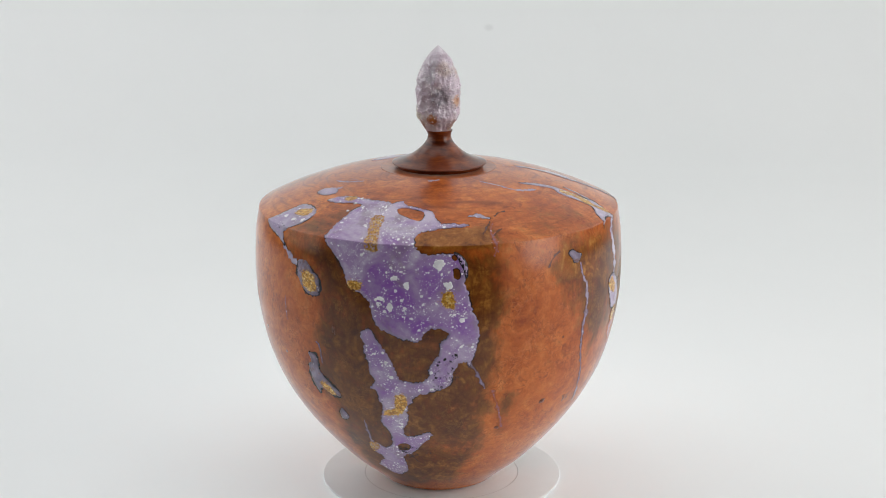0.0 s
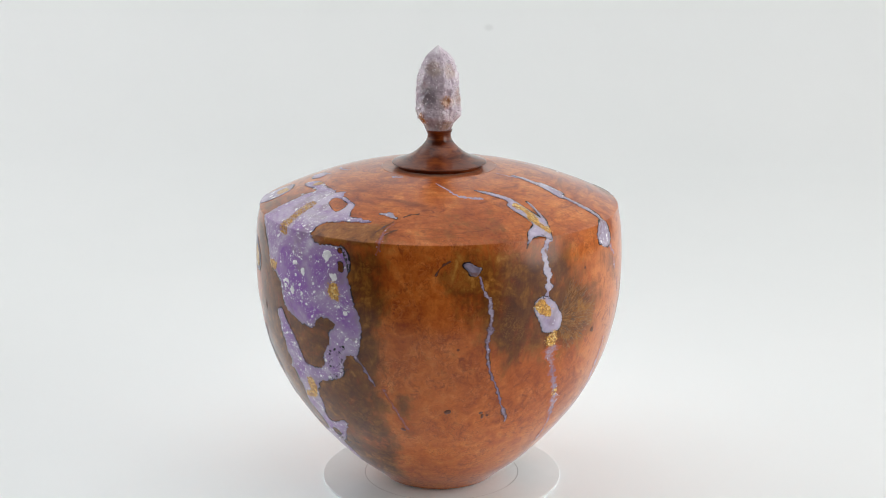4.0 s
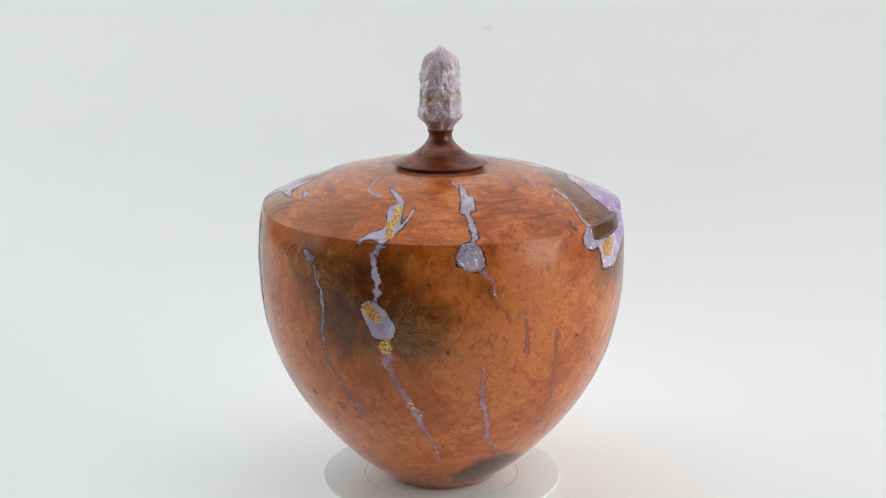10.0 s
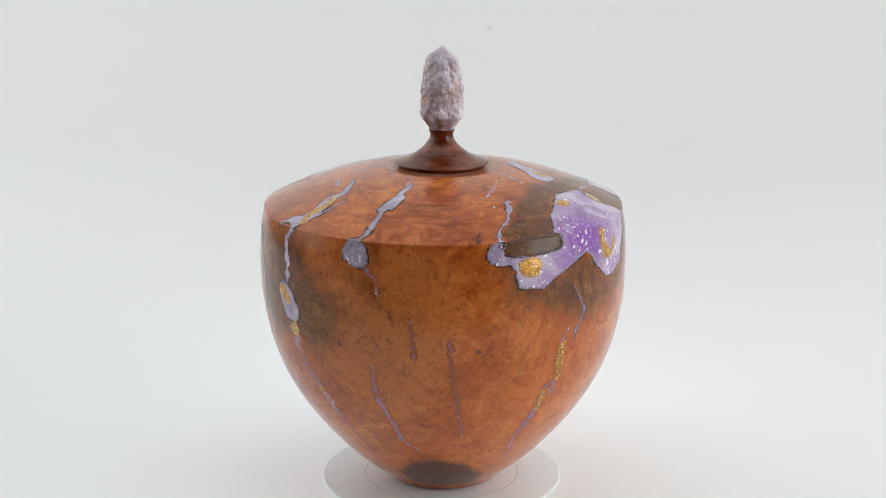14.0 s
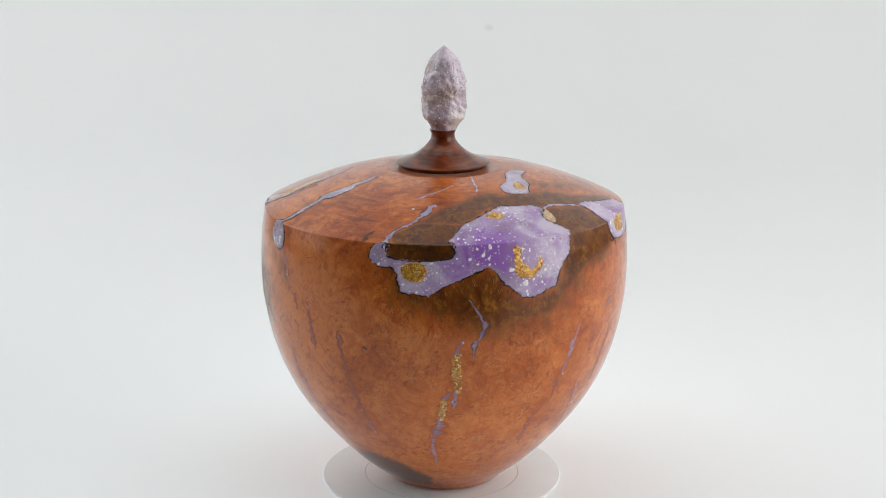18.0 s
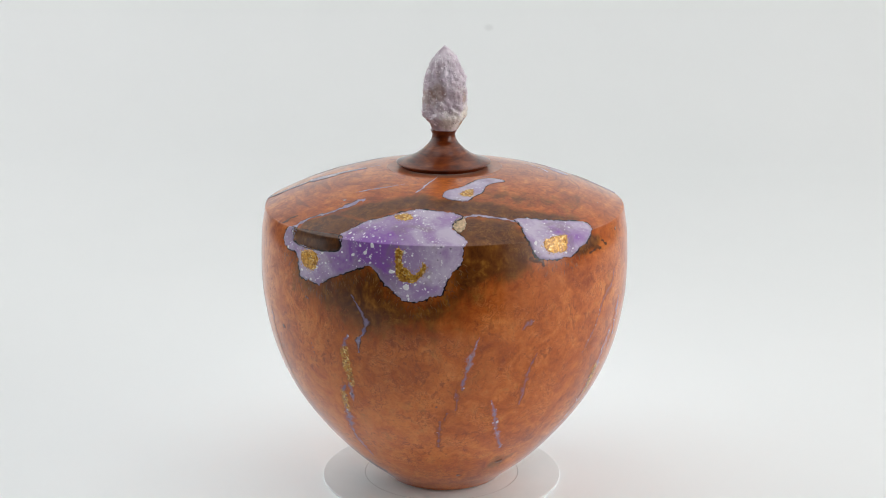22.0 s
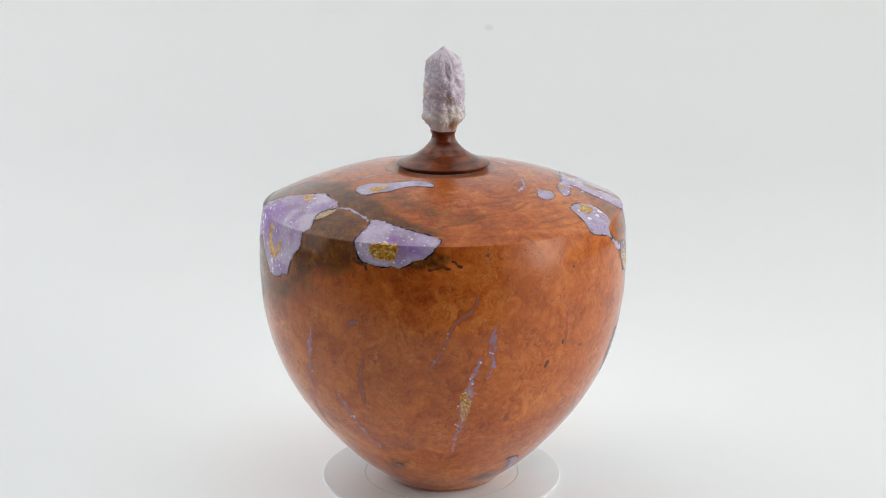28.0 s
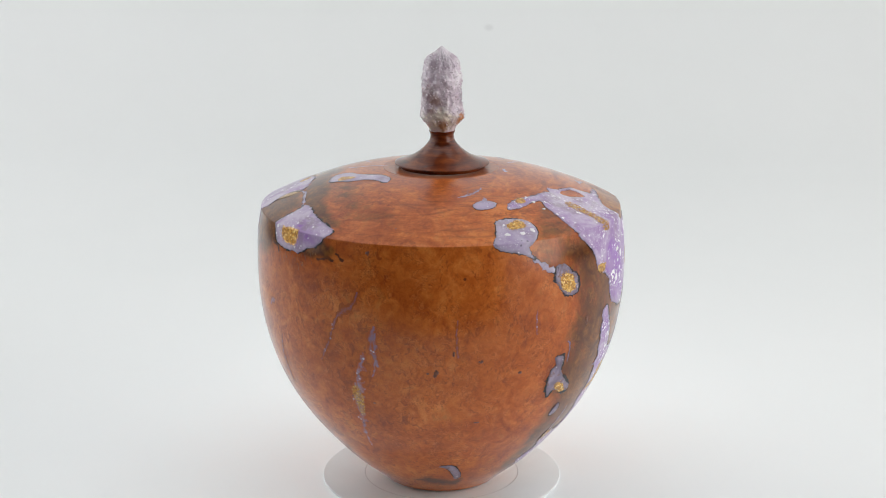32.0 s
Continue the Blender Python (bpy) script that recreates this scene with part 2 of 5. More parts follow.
def quartz(name, gloss):
    """Cloudy pale amethyst: brown and smoky blotches inside, a cream foot, rust spots."""
    mat = bpy.data.materials.new(name)
    tree, b = links(mat)
    co = place(tree)
    cloud = grain(tree, co, 150.0, 5.0, 0.62, 0.8)
    col = ramp(tree, cloud, (0.34, (0.52, 0.43, 0.50)), (0.50, (0.70, 0.61, 0.69)), (0.66, (0.88, 0.83, 0.88)))
    murk = grain(tree, co, 420.0, 3.0, 0.6, 0.5)
    # angle round the crystal, height, reach, strength, colour
    for a, z, reach, amount, tint in ((4, 0.2335, 0.0058, 0.75, (0.24, 0.21, 0.245)), (20, 0.2500, 0.0050, 0.55, (0.50, 0.36, 0.27)), (75, 0.2490, 0.0050, 0.55, (0.48, 0.34, 0.24)),
                                      (55, 0.2306, 0.0038, 0.8, (0.50, 0.21, 0.05)), (100, 0.2330, 0.0052, 0.6, (0.42, 0.27, 0.18)), (140, 0.2330, 0.0050, 0.55, (0.36, 0.24, 0.17)),
                                      (240, 0.2350, 0.0058, 0.55, (0.38, 0.28, 0.30)), (170, 0.2360, 0.0052, 0.6, (0.44, 0.29, 0.21)), (262, 0.2320, 0.0036, 0.6, (0.36, 0.21, 0.13)), (205, 0.2470, 0.0050, 0.5, (0.74, 0.68, 0.78)), (275, 0.2195, 0.0085, 0.9, (0.88, 0.83, 0.72)), (215, 0.2180, 0.0080, 0.8, (0.86, 0.83, 0.78)), (330, 0.2180, 0.0060, 0.6, (0.80, 0.72, 0.62)),
                                      (283, 0.2155, 0.0045, 0.85, (0.36, 0.16, 0.05)), (346, 0.2206, 0.0038, 0.95, (0.46, 0.15, 0.02)), (60, 0.2145, 0.0060, 0.7, (0.34, 0.17, 0.06)), (120, 0.2145, 0.0055, 0.75, (0.26, 0.12, 0.04))):
        d = tree.nodes.new("ShaderNodeVectorMath")
        d.operation = "DISTANCE"
        d.inputs[1].default_value = (0.0116 * math.sin(math.radians(a)), -0.0116 * math.cos(math.radians(a)), z)
        tree.links.new(co, d.inputs[0])
        far = sums(tree, "ADD", d.outputs["Value"], sums(tree, "MULTIPLY", sums(tree, "SUBTRACT", murk, 0.5), reach * 1.3))
        col = mixed(tree, sums(tree, "MULTIPLY", mask(tree, far, reach * 1.3, reach * 0.5), amount), col, tint)
    tree.links.new(col, b.inputs["Base Color"])
    b.inputs["Roughness"].default_value = gloss
    b.inputs["IOR"].default_value = 1.54
    b.inputs["Transmission Weight"].default_value = 0.15
    b.inputs["Subsurface Weight"].default_value, b.inputs["Subsurface Radius"].default_value = 0.7, (0.004, 0.0036, 0.004)
    bumped(tree, b, grain(tree, co, 900.0, 3.0), 0.12, 0.0004)
    return mat


GREY_SPOT = (0.0595, 1.2226, 0.1156)
WALL = plain("dark_grey_wall_paint", (0.05, 0.05, 0.053), 0.8, 0.08, 3.0)
PAPER = backdrop_paper()
PLATE = plain("grey_white_acrylic", (0.78, 0.81, 0.82), 0.6, 0.02)
GROOVE = plain("grey_groove", (0.66, 0.68, 0.69), 0.5)
WOOD = burl_wood("burl_wood")
DARKWOOD = burl_wood("dark_burl_wood", True)
LIDWOOD = lid_wood()
LILAC = resin("lavender_resin", (0.29, 0.125, 0.46), (0.41, 0.285, 0.51), (0.61, 0.53, 0.67), 0.9)
PALE = resin("pale_lilac_resin", (0.33, 0.235, 0.44), (0.48, 0.405, 0.56), (0.66, 0.60, 0.72), 0.9)
GREY = resin("blue_grey_resin", (0.13, 0.095, 0.15), (0.25, 0.205, 0.285), (0.42, 0.37, 0.48), 0.7, 0.3, (0.12, 0.09, 0.12))
DROPLET = resin("speckled_lilac_resin", (0.25, 0.19, 0.28), (0.41, 0.345, 0.46), (0.60, 0.55, 0.65), 1.0, 0.3, (0.22, 0.18, 0.22))
VEIN = resin("lilac_vein_resin", (0.27, 0.20, 0.32), (0.43, 0.365, 0.50), (0.64, 0.59, 0.69), 0.9, 0.15, (0.30, 0.25, 0.33))
SOFT_VEIN = resin("violet_crack_resin", (0.17, 0.115, 0.215), (0.28, 0.215, 0.33), (0.44, 0.37, 0.47), 0.9, 0.15, (0.25, 0.15, 0.19), 0.54)
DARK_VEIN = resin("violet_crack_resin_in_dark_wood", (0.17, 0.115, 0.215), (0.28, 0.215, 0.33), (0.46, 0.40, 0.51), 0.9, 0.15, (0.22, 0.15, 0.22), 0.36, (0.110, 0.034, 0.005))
FAINT = resin("brown_violet_crack", (0.21, 0.085, 0.105), (0.26, 0.125, 0.16), (0.33, 0.19, 0.24), 0.4, 0.25, (0.24, 0.09, 0.08), 0.68, (0.36, 0.085, 0.016))
CRACK = resin("dark_crack", (0.030, 0.014, 0.010), (0.045, 0.022, 0.016), (0.07, 0.04, 0.03), 0.0, 0.3, (0.04, 0.02, 0.015), 0.55, (0.150, 0.042, 0.008))
COLLAR = plain("brown_collar_wood", (0.36, 0.092, 0.020), 0.4, 0.3, 300.0)
lacquer(COLLAR.node_tree.nodes["Principled BSDF"], 0.4)
CREAM = plain("cream_bark", (0.58, 0.42, 0.26), 0.35, 0.45, 600.0)
AMBER = plain("amber_grain", (0.29, 0.12, 0.022), 0.35, 0.35, 500.0)
UMBER = plain("umber_grain", (0.085, 0.030, 0.008), 0.35, 0.35, 500.0)
FLECK = plain("white_crystal", (0.90, 0.88, 0.92), 0.3, 0.12, 500.0)
KNOTWOOD = plain("dark_knot_wood", (0.14, 0.042, 0.018), 0.3, 0.4, 900.0)
PANEL = plain("white_reflector_card", (0.78, 0.78, 0.78), 0.9, 0.02)
EDGE = plain("charred_edge", (0.022, 0.018, 0.022), 0.25, 0.3, 300.0)
GOLD = gold_grains()
QUARTZ = quartz("pale_amethyst", 0.18)
QUARTZ_POINTS = plain("amethyst_points", (0.80, 0.73, 0.79), 0.2, 0.14, 300.0)
QUARTZ_TIPS = plain("painted_quartz_glint", (0.96, 0.95, 0.97), 0.12, 0.05, 500.0)


# ---- building ----
def mesh_of(name, bm, material, smooth=True):
    me = bpy.data.meshes.new(name)
    bm.normal_update()
    bm.to_mesh(me)
    bm.free()
    me.materials.append(material)
    if smooth:
        for p in me.polygons:
            p.use_smooth = True
    return me


def part(name, bm, material, parent, label="", smooth=True):
    ob = new(name, mesh_of(name, bm, material, smooth))
    ob.parent = parent
    if label:
        tagged(ob, label)
    return ob


def spline(knots, x):
    """A smooth curve through (x, y) knots of rising x: monotone cubic."""
    k = np.array(knots, float)
    kx, ky = k[:, 0], k[:, 1]
    d = np.diff(ky) / np.diff(kx)
    m = np.concatenate([[d[0]], np.where(d[1:] * d[:-1] > 0, 2 * d[1:] * d[:-1] / (d[1:] + d[:-1] + 1e-12), 0), [d[-1]]])
    i = np.clip(np.searchsorted(kx, x) - 1, 0, len(kx) - 2)
    h = kx[i + 1] - kx[i]
    u = (x - kx[i]) / h
    return ((1 + 2 * u) * (1 - u) ** 2 * ky[i] + u * (1 - u) ** 2 * h * m[i]
            + u * u * (3 - 2 * u) * ky[i + 1] + u * u * (u - 1) * h * m[i + 1])


def turned(profile, steps):
    """A turned solid from a profile of (radius, height) from foot to top."""
    bm = bmesh.new()
    rings = []
    for r, z in profile:
        if r < 1e-6:
            rings.append([bm.verts.new((0, 0, z))])
        else:
            rings.append([bm.verts.new((r * math.sin(a), -r * math.cos(a), z))
                          for a in (2 * math.pi * i / steps for i in range(steps))])
    for a, b in zip(rings, rings[1:]):
        for i in range(steps):
            j = (i + 1) % steps
            if len(a) == 1:
                bm.faces.new((a[0], b[j], b[i]))
            elif len(b) == 1:
                bm.faces.new((a[i], a[j], b[0]))
            else:
                bm.faces.new((a[i], a[j], b[j], b[i]))
    return bm


# ---- the studio ----
def studio():
    bm = bmesh.new()
    # a hanging front edge, the table, the rise at the back and an added roof in one sheet
    # roof and front edge stay out of view, set for the urn's reflections
    prof = [(-0.62, -0.6)] + [(-0.32 - 0.30 * math.cos(a), -0.3022 + 0.30 * math.sin(a)) for a in np.linspace(0, math.pi / 2, 16)]
    prof += [(0.9 + 0.5 * math.sin(a), 0.4978 - 0.5 * math.cos(a)) for a in np.linspace(0, math.pi / 2, 16)]
    prof += [(0.9 + 0.5 * math.cos(a), 1.0 + 0.5 * math.sin(a)) for a in np.linspace(0, math.pi / 2, 14)] + [(-0.5, 1.5)]
    rows = [[bm.verts.new((x, y, z)) for y, z in prof] for x in (-0.98, 0.98)]
    for i in range(len(prof) - 1):
        bm.faces.new((rows[0][i], rows[1][i], rows[1][i + 1], rows[0][i + 1]))
    sweep = new("backdrop", mesh_of("backdrop", bm, PAPER))
    tagged(sweep, "seamless white fabric sweep under and behind the turntable, with an added unseen roof", "backdrop", kind="structure")
    for name, x0, x1, y0, y1, z0, z1 in (("wall_north", -2, 2, 1.5, 1.6, -0.8, 2.4), ("wall_south", -2, 2, -2.1, -2.0, -0.8, 2.4),
                                         ("wall_west", -2.1, -2, -2.1, 1.6, -0.8, 2.4), ("wall_east", 2, 2.1, -2.1, 1.6, -0.8, 2.4),
                                         ("floor", -2.1, 2.1, -2.1, 1.6, -0.9, -0.8), ("ceiling", -2.1, 2.1, -2.1, 1.6, 2.4, 2.5)):
        bm = bmesh.new()
        bmesh.ops.create_cube(bm, size=1)
        bmesh.ops.scale(bm, vec=(x1 - x0, y1 - y0, z1 - z0), verts=bm.verts)
        bmesh.ops.translate(bm, vec=((x0 + x1) / 2, (y0 + y1) / 2, (z0 + z1) / 2), verts=bm.verts)
        tagged(new(name, mesh_of(name, bm, WALL, False)), "plain dark grey studio " + name.split("_")[0], name.split("_")[0], kind="structure")
    # an added white reflector card, out of view, below and beside either front corner
    for name, x0, x1 in (("wall_southeast", 0.53, 1.20), ("wall_southwest", -1.30, -0.92)):
        bm = bmesh.new()
        bmesh.ops.create_cube(bm, size=1)
        bmesh.ops.scale(bm, vec=(x1 - x0, 0.004, 1.0), verts=bm.verts)
        bmesh.ops.translate(bm, vec=((x0 + x1) / 2, -0.74, -0.15), verts=bm.verts)
        tagged(new(name, mesh_of(name, bm, PANEL, False)), "added unseen white reflector card beside the table front", "wall", kind="structure")


studio()

# ---- the turntable ----
turntable = new("turntable")
tagged(turntable, "round pale grey glossy acrylic display turntable plate", "turntable")
part("plate", turned([(0, -0.0022), (0.0715, -0.0022), (0.0723, -0.0016), (0.0723, -0.0003), (0.0721, 0.0), (0.0, 0.0)], 160), PLATE, turntable)
part("ring", turned([(0.0465, -0.0002), (0.0467, 0.00006), (0.0472, 0.00006), (0.0474, -0.0002)], 160), GROOVE, turntable, "thin grey ring line")

# ---- the urn's shape ----
RIM_R, RIM_Z = 0.1054, 0.1695
SIDE = [(0.0, 0.0328), (0.004, 0.0372), (0.017, 0.0531), (0.032, 0.0677), (0.047, 0.0800), (0.062, 0.0899), (0.077, 0.0973),
        (0.092, 0.1025), (0.107, 0.1058), (0.122, 0.1078), (0.137, 0.1083), (0.155, 0.1076), (RIM_Z, RIM_R)]
DOME = [(0.027, 0.1915), (0.035, 0.1908), (0.045, 0.1895), (0.055, 0.1877), (0.065, 0.1852), (0.075, 0.1822), (0.085, 0.1785),
        (0.095, 0.1745), (RIM_R, RIM_Z)]


def wall_profile():
    """Radius and height along the urn's outside, from the foot to the mouth."""
    zs = np.linspace(0.0, RIM_Z, 260)
    rs = np.linspace(RIM_R, 0.024, 140)
    pts = list(zip(spline(SIDE, zs), zs)) + list(zip(rs[1:], spline([(0.02, 0.1919)] + DOME, rs[1:])))
    return np.array(pts)


WALLP = wall_profile()
ARC = np.concatenate([[0], np.cumsum(np.hypot(*np.diff(WALLP, axis=0).T))])
ARC = (ARC - ARC[259]) * 1000
MM = 1.75  # mm of wall in one degree, near enough for drawing outlines


def on_wall(angle, s, lift=0.0):
    """The point of the urn's wall at an angle in degrees and s mm above the rim (below it if negative), lifted outwards by mm."""
    r, z = np.interp(s, ARC, WALLP[:, 0]), np.interp(s, ARC, WALLP[:, 1])
    r1, z1 = np.interp(s + 0.6, ARC, WALLP[:, 0]), np.interp(s + 0.6, ARC, WALLP[:, 1])
    r0, z0 = np.interp(s - 0.6, ARC, WALLP[:, 0]), np.interp(s - 0.6, ARC, WALLP[:, 1])
    n = math.hypot(r1 - r0, z1 - z0)
    lift = 0.001 * (lift + (0.12 * math.exp(-(s / 0.8) ** 2) if lift > 0 else 0))
    r, z = r + lift * (z1 - z0) / n, z - lift * (r1 - r0) / n
    a = math.radians(angle)
    return (r * math.sin(a), -r * math.cos(a), z)


def flat(points):
    return np.array([(a * MM, s) for a, s in points], float)


def inside(loop, pts):
    """Which of the points lie inside the closed loop."""
    x, y = pts[:, 0], pts[:, 1]
    hit = np.zeros(len(pts), bool)
    for (x0, y0), (x1, y1) in zip(loop, np.roll(loop, -1, axis=0)):
        if y0 != y1:
            hit ^= ((y0 > y) != (y1 > y)) & (x < (x1 - x0) * (y - y0) / (y1 - y0) + x0)
    return hit


def apart_from(loop, pts):
    """Distance of the points from the closed loop, negative inside."""
    best = np.full(len(pts), 1e9)
    for p, q in zip(loop, np.roll(loop, -1, axis=0)):
        d = q - p
        u = np.clip(((pts - p) @ d) / max(d @ d, 1e-9), 0, 1)
        best = np.minimum(best, np.hypot(*(pts - p - u[:, None] * d).T))
    return np.where(inside(loop, pts), -best, best)


def ragged(points, step=0.7, rough=0.3, seed=0.0):
    """A closed outline, rounded between its corners and then crumbled a little, in flat mm."""
    p = flat(points)
    n = len(p)
    out = []
    for i in range(n):
        a, b, c, d = p[i - 1], p[i], p[(i + 1) % n], p[(i + 2) % n]
        k = max(1, int(np.hypot(*(c - b)) / step))
        for j in range(k):
            u = j / k
            out.append(0.5 * (2 * b + (c - a) * u + (2 * a - 5 * b + 4 * c - d) * u * u + (3 * b - a - 3 * c + d) * u ** 3))
    out = np.array(out)
    along = np.roll(out, -1, axis=0) - np.roll(out, 1, axis=0)
    along /= np.maximum(np.hypot(*along.T), 1e-6)[:, None]
    side = np.stack([along[:, 1], -along[:, 0]], 1)
    push = np.array([noise.noise((x * 0.45, y * 0.45, seed)) + 0.7 * noise.noise((x * 1.1, y * 1.1, seed + 9)) + 0.5 * noise.noise((x * 2.6, y * 2.6, seed + 5)) for x, y in out])
    return out + side * (push * rough)[:, None]


def sheet(loop, holes=(), lift=0.15, step=1.6, violet=()):
    """A thin polished piece let into the wall, with the loop as its edge."""
    lo, hi = loop.min(0), loop.max(0)
    gx, gy = np.meshgrid(np.arange(lo[0], hi[0], step), np.arange(lo[1], hi[1], step))
    grid = np.stack([gx.ravel(), gy.ravel()], 1) + np.random.uniform(-0.2, 0.2, (gx.size, 2))
    along = np.arange(lo[0], hi[0], 0.4)
    grid = np.concatenate([grid[abs(grid[:, 1]) > 0.5], *[np.stack([along, along * 0 + h], 1) for h in (-0.35, 0.0, 0.35)]])
    keep = apart_from(loop, grid) < -0.3
    for h in holes:
        keep &= apart_from(h, grid) > 0.3
    rows, edges = [], []
    for ring in (loop, *holes):
        k = len(rows)
        rows += [tuple(v) for v in ring]
        edges += [(k + i, k + (i + 1) % len(ring)) for i in range(len(ring))]
    rows += [tuple(v) for v in grid[keep]]
    verts, _, faces, *_ = geometry.delaunay_2d_cdt([Vector(v) for v in rows], edges, [], 0, 1e-5)
    v2 = np.array([tuple(v) for v in verts])
    mid = np.array([v2[list(f)].mean(0) for f in faces])
    good = inside(loop, mid)
    for h in holes:
        good &= ~inside(h, mid)
    bm = bmesh.new()
    tone, inner = bm.verts.layers.float.new("violet"), bm.verts.layers.float.new("inner")
    made = []
    depth = np.clip(-apart_from(loop, v2) / 3.0, 0, 1)
    for (x, y), d in zip(v2, depth):
        v = bm.verts.new(on_wall(x / MM, y, lift))
        v[tone] = sum(w * math.exp(-((x - a * MM) ** 2 + (y - s) ** 2) / (r * r)) for a, s, r, w in violet)
        v[inner] = d
        made.append(v)
    for f, ok in zip(faces, good):
        if ok:
            bm.faces.new([made[i] for i in f])
    rim = [e for e in bm.edges if len(e.link_faces) == 1]
    skirt = bmesh.ops.extrude_edge_only(bm, edges=rim)
    for v in (g for g in skirt["geom"] if isinstance(g, bmesh.types.BMVert)):
        r = math.hypot(v.co.x, v.co.y)
        v.co.x, v.co.y, v.co.z = v.co.x * (1 - 0.0006 / r), v.co.y * (1 - 0.0006 / r), v.co.z - 0.0003
    bmesh.ops.delete(bm, geom=[v for v in bm.verts if not v.link_faces], context="VERTS")
    return bm


def rim_line(loop, wide=0.45, lift=0.18, seed=0.0):
    """The charred line round a piece, of uneven width, dying out in places."""
    along = np.roll(loop, -1, axis=0) - np.roll(loop, 1, axis=0)
    along /= np.maximum(np.hypot(*along.T), 1e-6)[:, None]
    side = np.stack([along[:, 1], -along[:, 0]], 1)
    area = np.sum(loop[:, 0] * np.roll(loop[:, 1], -1) - np.roll(loop[:, 0], -1) * loop[:, 1])
    if area < 0:
        side = -side
    w = np.array([max(0.0, wide * (0.42 + 2.0 * noise.noise((x * 0.16, y * 0.16, seed)) + 0.9 * noise.noise((x * 0.9, y * 0.9, seed))
                                  + 4.5 * max(0.0, noise.noise((x * 0.75, y * 0.75, seed + 31)) - 0.32))) for x, y in loop])
    bm = bmesh.new()
    a = [bm.verts.new(on_wall(x / MM, y, lift)) for x, y in loop - side * np.minimum(0.12, w)[:, None]]
    b = [bm.verts.new(on_wall(x / MM, y, lift)) for x, y in loop + side * w[:, None]]
    n = len(a)
    for i in range(n):
        j = (i + 1) % n
        bm.faces.new((a[i], a[j], b[j], b[i]))
    outward(bm)
    return bm


def strip(points, lift=0.12, rough=0.3, seed=0.0, spread=1.0):
    """A crack filled along a line of (degrees, mm, width in mm)."""
    p = np.array([(a * MM, s, w * spread) for a, s, w in points], float)
    out = []
    for i in range(len(p) - 1):
        a, b, c, d = p[max(i - 1, 0)], p[i], p[i + 1], p[min(i + 2, len(p) - 1)]
        k = max(2, int(np.hypot(*(c - b)[:2]) / 0.45))
        for j in range(k + (i == len(p) - 2)):
            u = j / k
            out.append(0.5 * (2 * b + (c - a) * u + (2 * a - 5 * b + 4 * c - d) * u * u + (3 * b - a - 3 * c + d) * u ** 3))
    out = np.array(out)
    along = np.gradient(out[:, :2], axis=0)
    along /= np.maximum(np.hypot(*along.T), 1e-6)[:, None]
    side = np.stack([along[:, 1], -along[:, 0]], 1)
    bm = bmesh.new()
    bm.verts.layers.float.new("violet")
    inner = bm.verts.layers.float.new("inner")
    rows, border = [], [[], []]
    for (x, y, w), (nx, ny) in zip(out, side):
        sway = rough * (1.2 * noise.noise((x * 0.35, y * 0.35, seed)) + 0.6 * noise.noise((x * 1.1, y * 1.1, seed + 3)))
        reach = [0.5 * max(0.05, w * (0.80 + 0.9 * noise.noise((x * 0.33, y * 0.33, seed + 5 + 7 * k)) + 0.7 * noise.noise((x * 0.22, y * 0.22, seed + 2))
                                      + 0.35 * noise.noise((x * 1.5, y * 1.5, seed + 9 * k)))) for k in (-1, 1)]
        row = []
        for k, depth in ((-1, 0.0), (-0.5, 0.65), (0, 1.0), (0.5, 0.65), (1, 0.0)):
            h = sway + k * reach[0 if k < 0 else 1]
            row.append(bm.verts.new(on_wall((x + nx * h) / MM, y + ny * h, lift - 0.05 * abs(k))))
            row[-1][inner] = depth
            if abs(k) == 1:
                border[0 if k < 0 else 1].append((x + nx * h, y + ny * h))
        rows.append(row)
    for a, b in zip(rows, rows[1:]):
        for i in range(4):
            bm.faces.new((a[i], a[i + 1], b[i + 1], b[i]))
    outward(bm)
    return bm, np.array(border[0] + border[1][::-1])


def outward(bm):
    """Turn all faces away from the urn's middle."""
    bm.normal_update()
    for f in bm.faces:
        c = f.calc_center_median()
        if f.normal.dot(Vector((c.x, c.y, c.z - 0.10))) < 0:
            f.normal_flip()


def flecks(loop, holes, many, seed, lift=0.19):
    """White crystal chips of all sizes, gathered in clusters, inside a loop."""
    rnd = random.Random(seed)
    lo, hi = loop.min(0), loop.max(0)
    tries = np.array([(rnd.uniform(lo[0], hi[0]), rnd.uniform(lo[1], hi[1])) for _ in range(int(many * (hi[0] - lo[0]) * (hi[1] - lo[1])))])
    ok = apart_from(loop, tries) < -0.7
    for h in holes:
        ok &= apart_from(h, tries) > 0.8
    bm = bmesh.new()
    for x, y in tries[ok]:
        if noise.noise((x * 0.07, y * 0.07, seed)) + 0.6 * noise.noise((x * 0.2, y * 0.2, seed + 5)) < rnd.uniform(-0.35, 0.6):
            continue
        r = min(1.1, 0.13 * math.exp(abs(rnd.gauss(0, 0.85))))
        lean, thin, n = rnd.uniform(0, math.pi), rnd.uniform(0.5, 1.0), rnd.choice((6, 7, 8))
        ring = []
        for k in range(n):
            a = 2 * math.pi * k / n + rnd.uniform(-0.15, 0.15)
            q = r * rnd.uniform(0.85, 1.1)
            u, v = q * math.cos(a), q * thin * math.sin(a)
            ring.append(bm.verts.new(on_wall((x + u * math.cos(lean) - v * math.sin(lean)) / MM, y + u * math.sin(lean) + v * math.cos(lean), lift)))
        bm.faces.new(ring)
    outward(bm)
    return bm


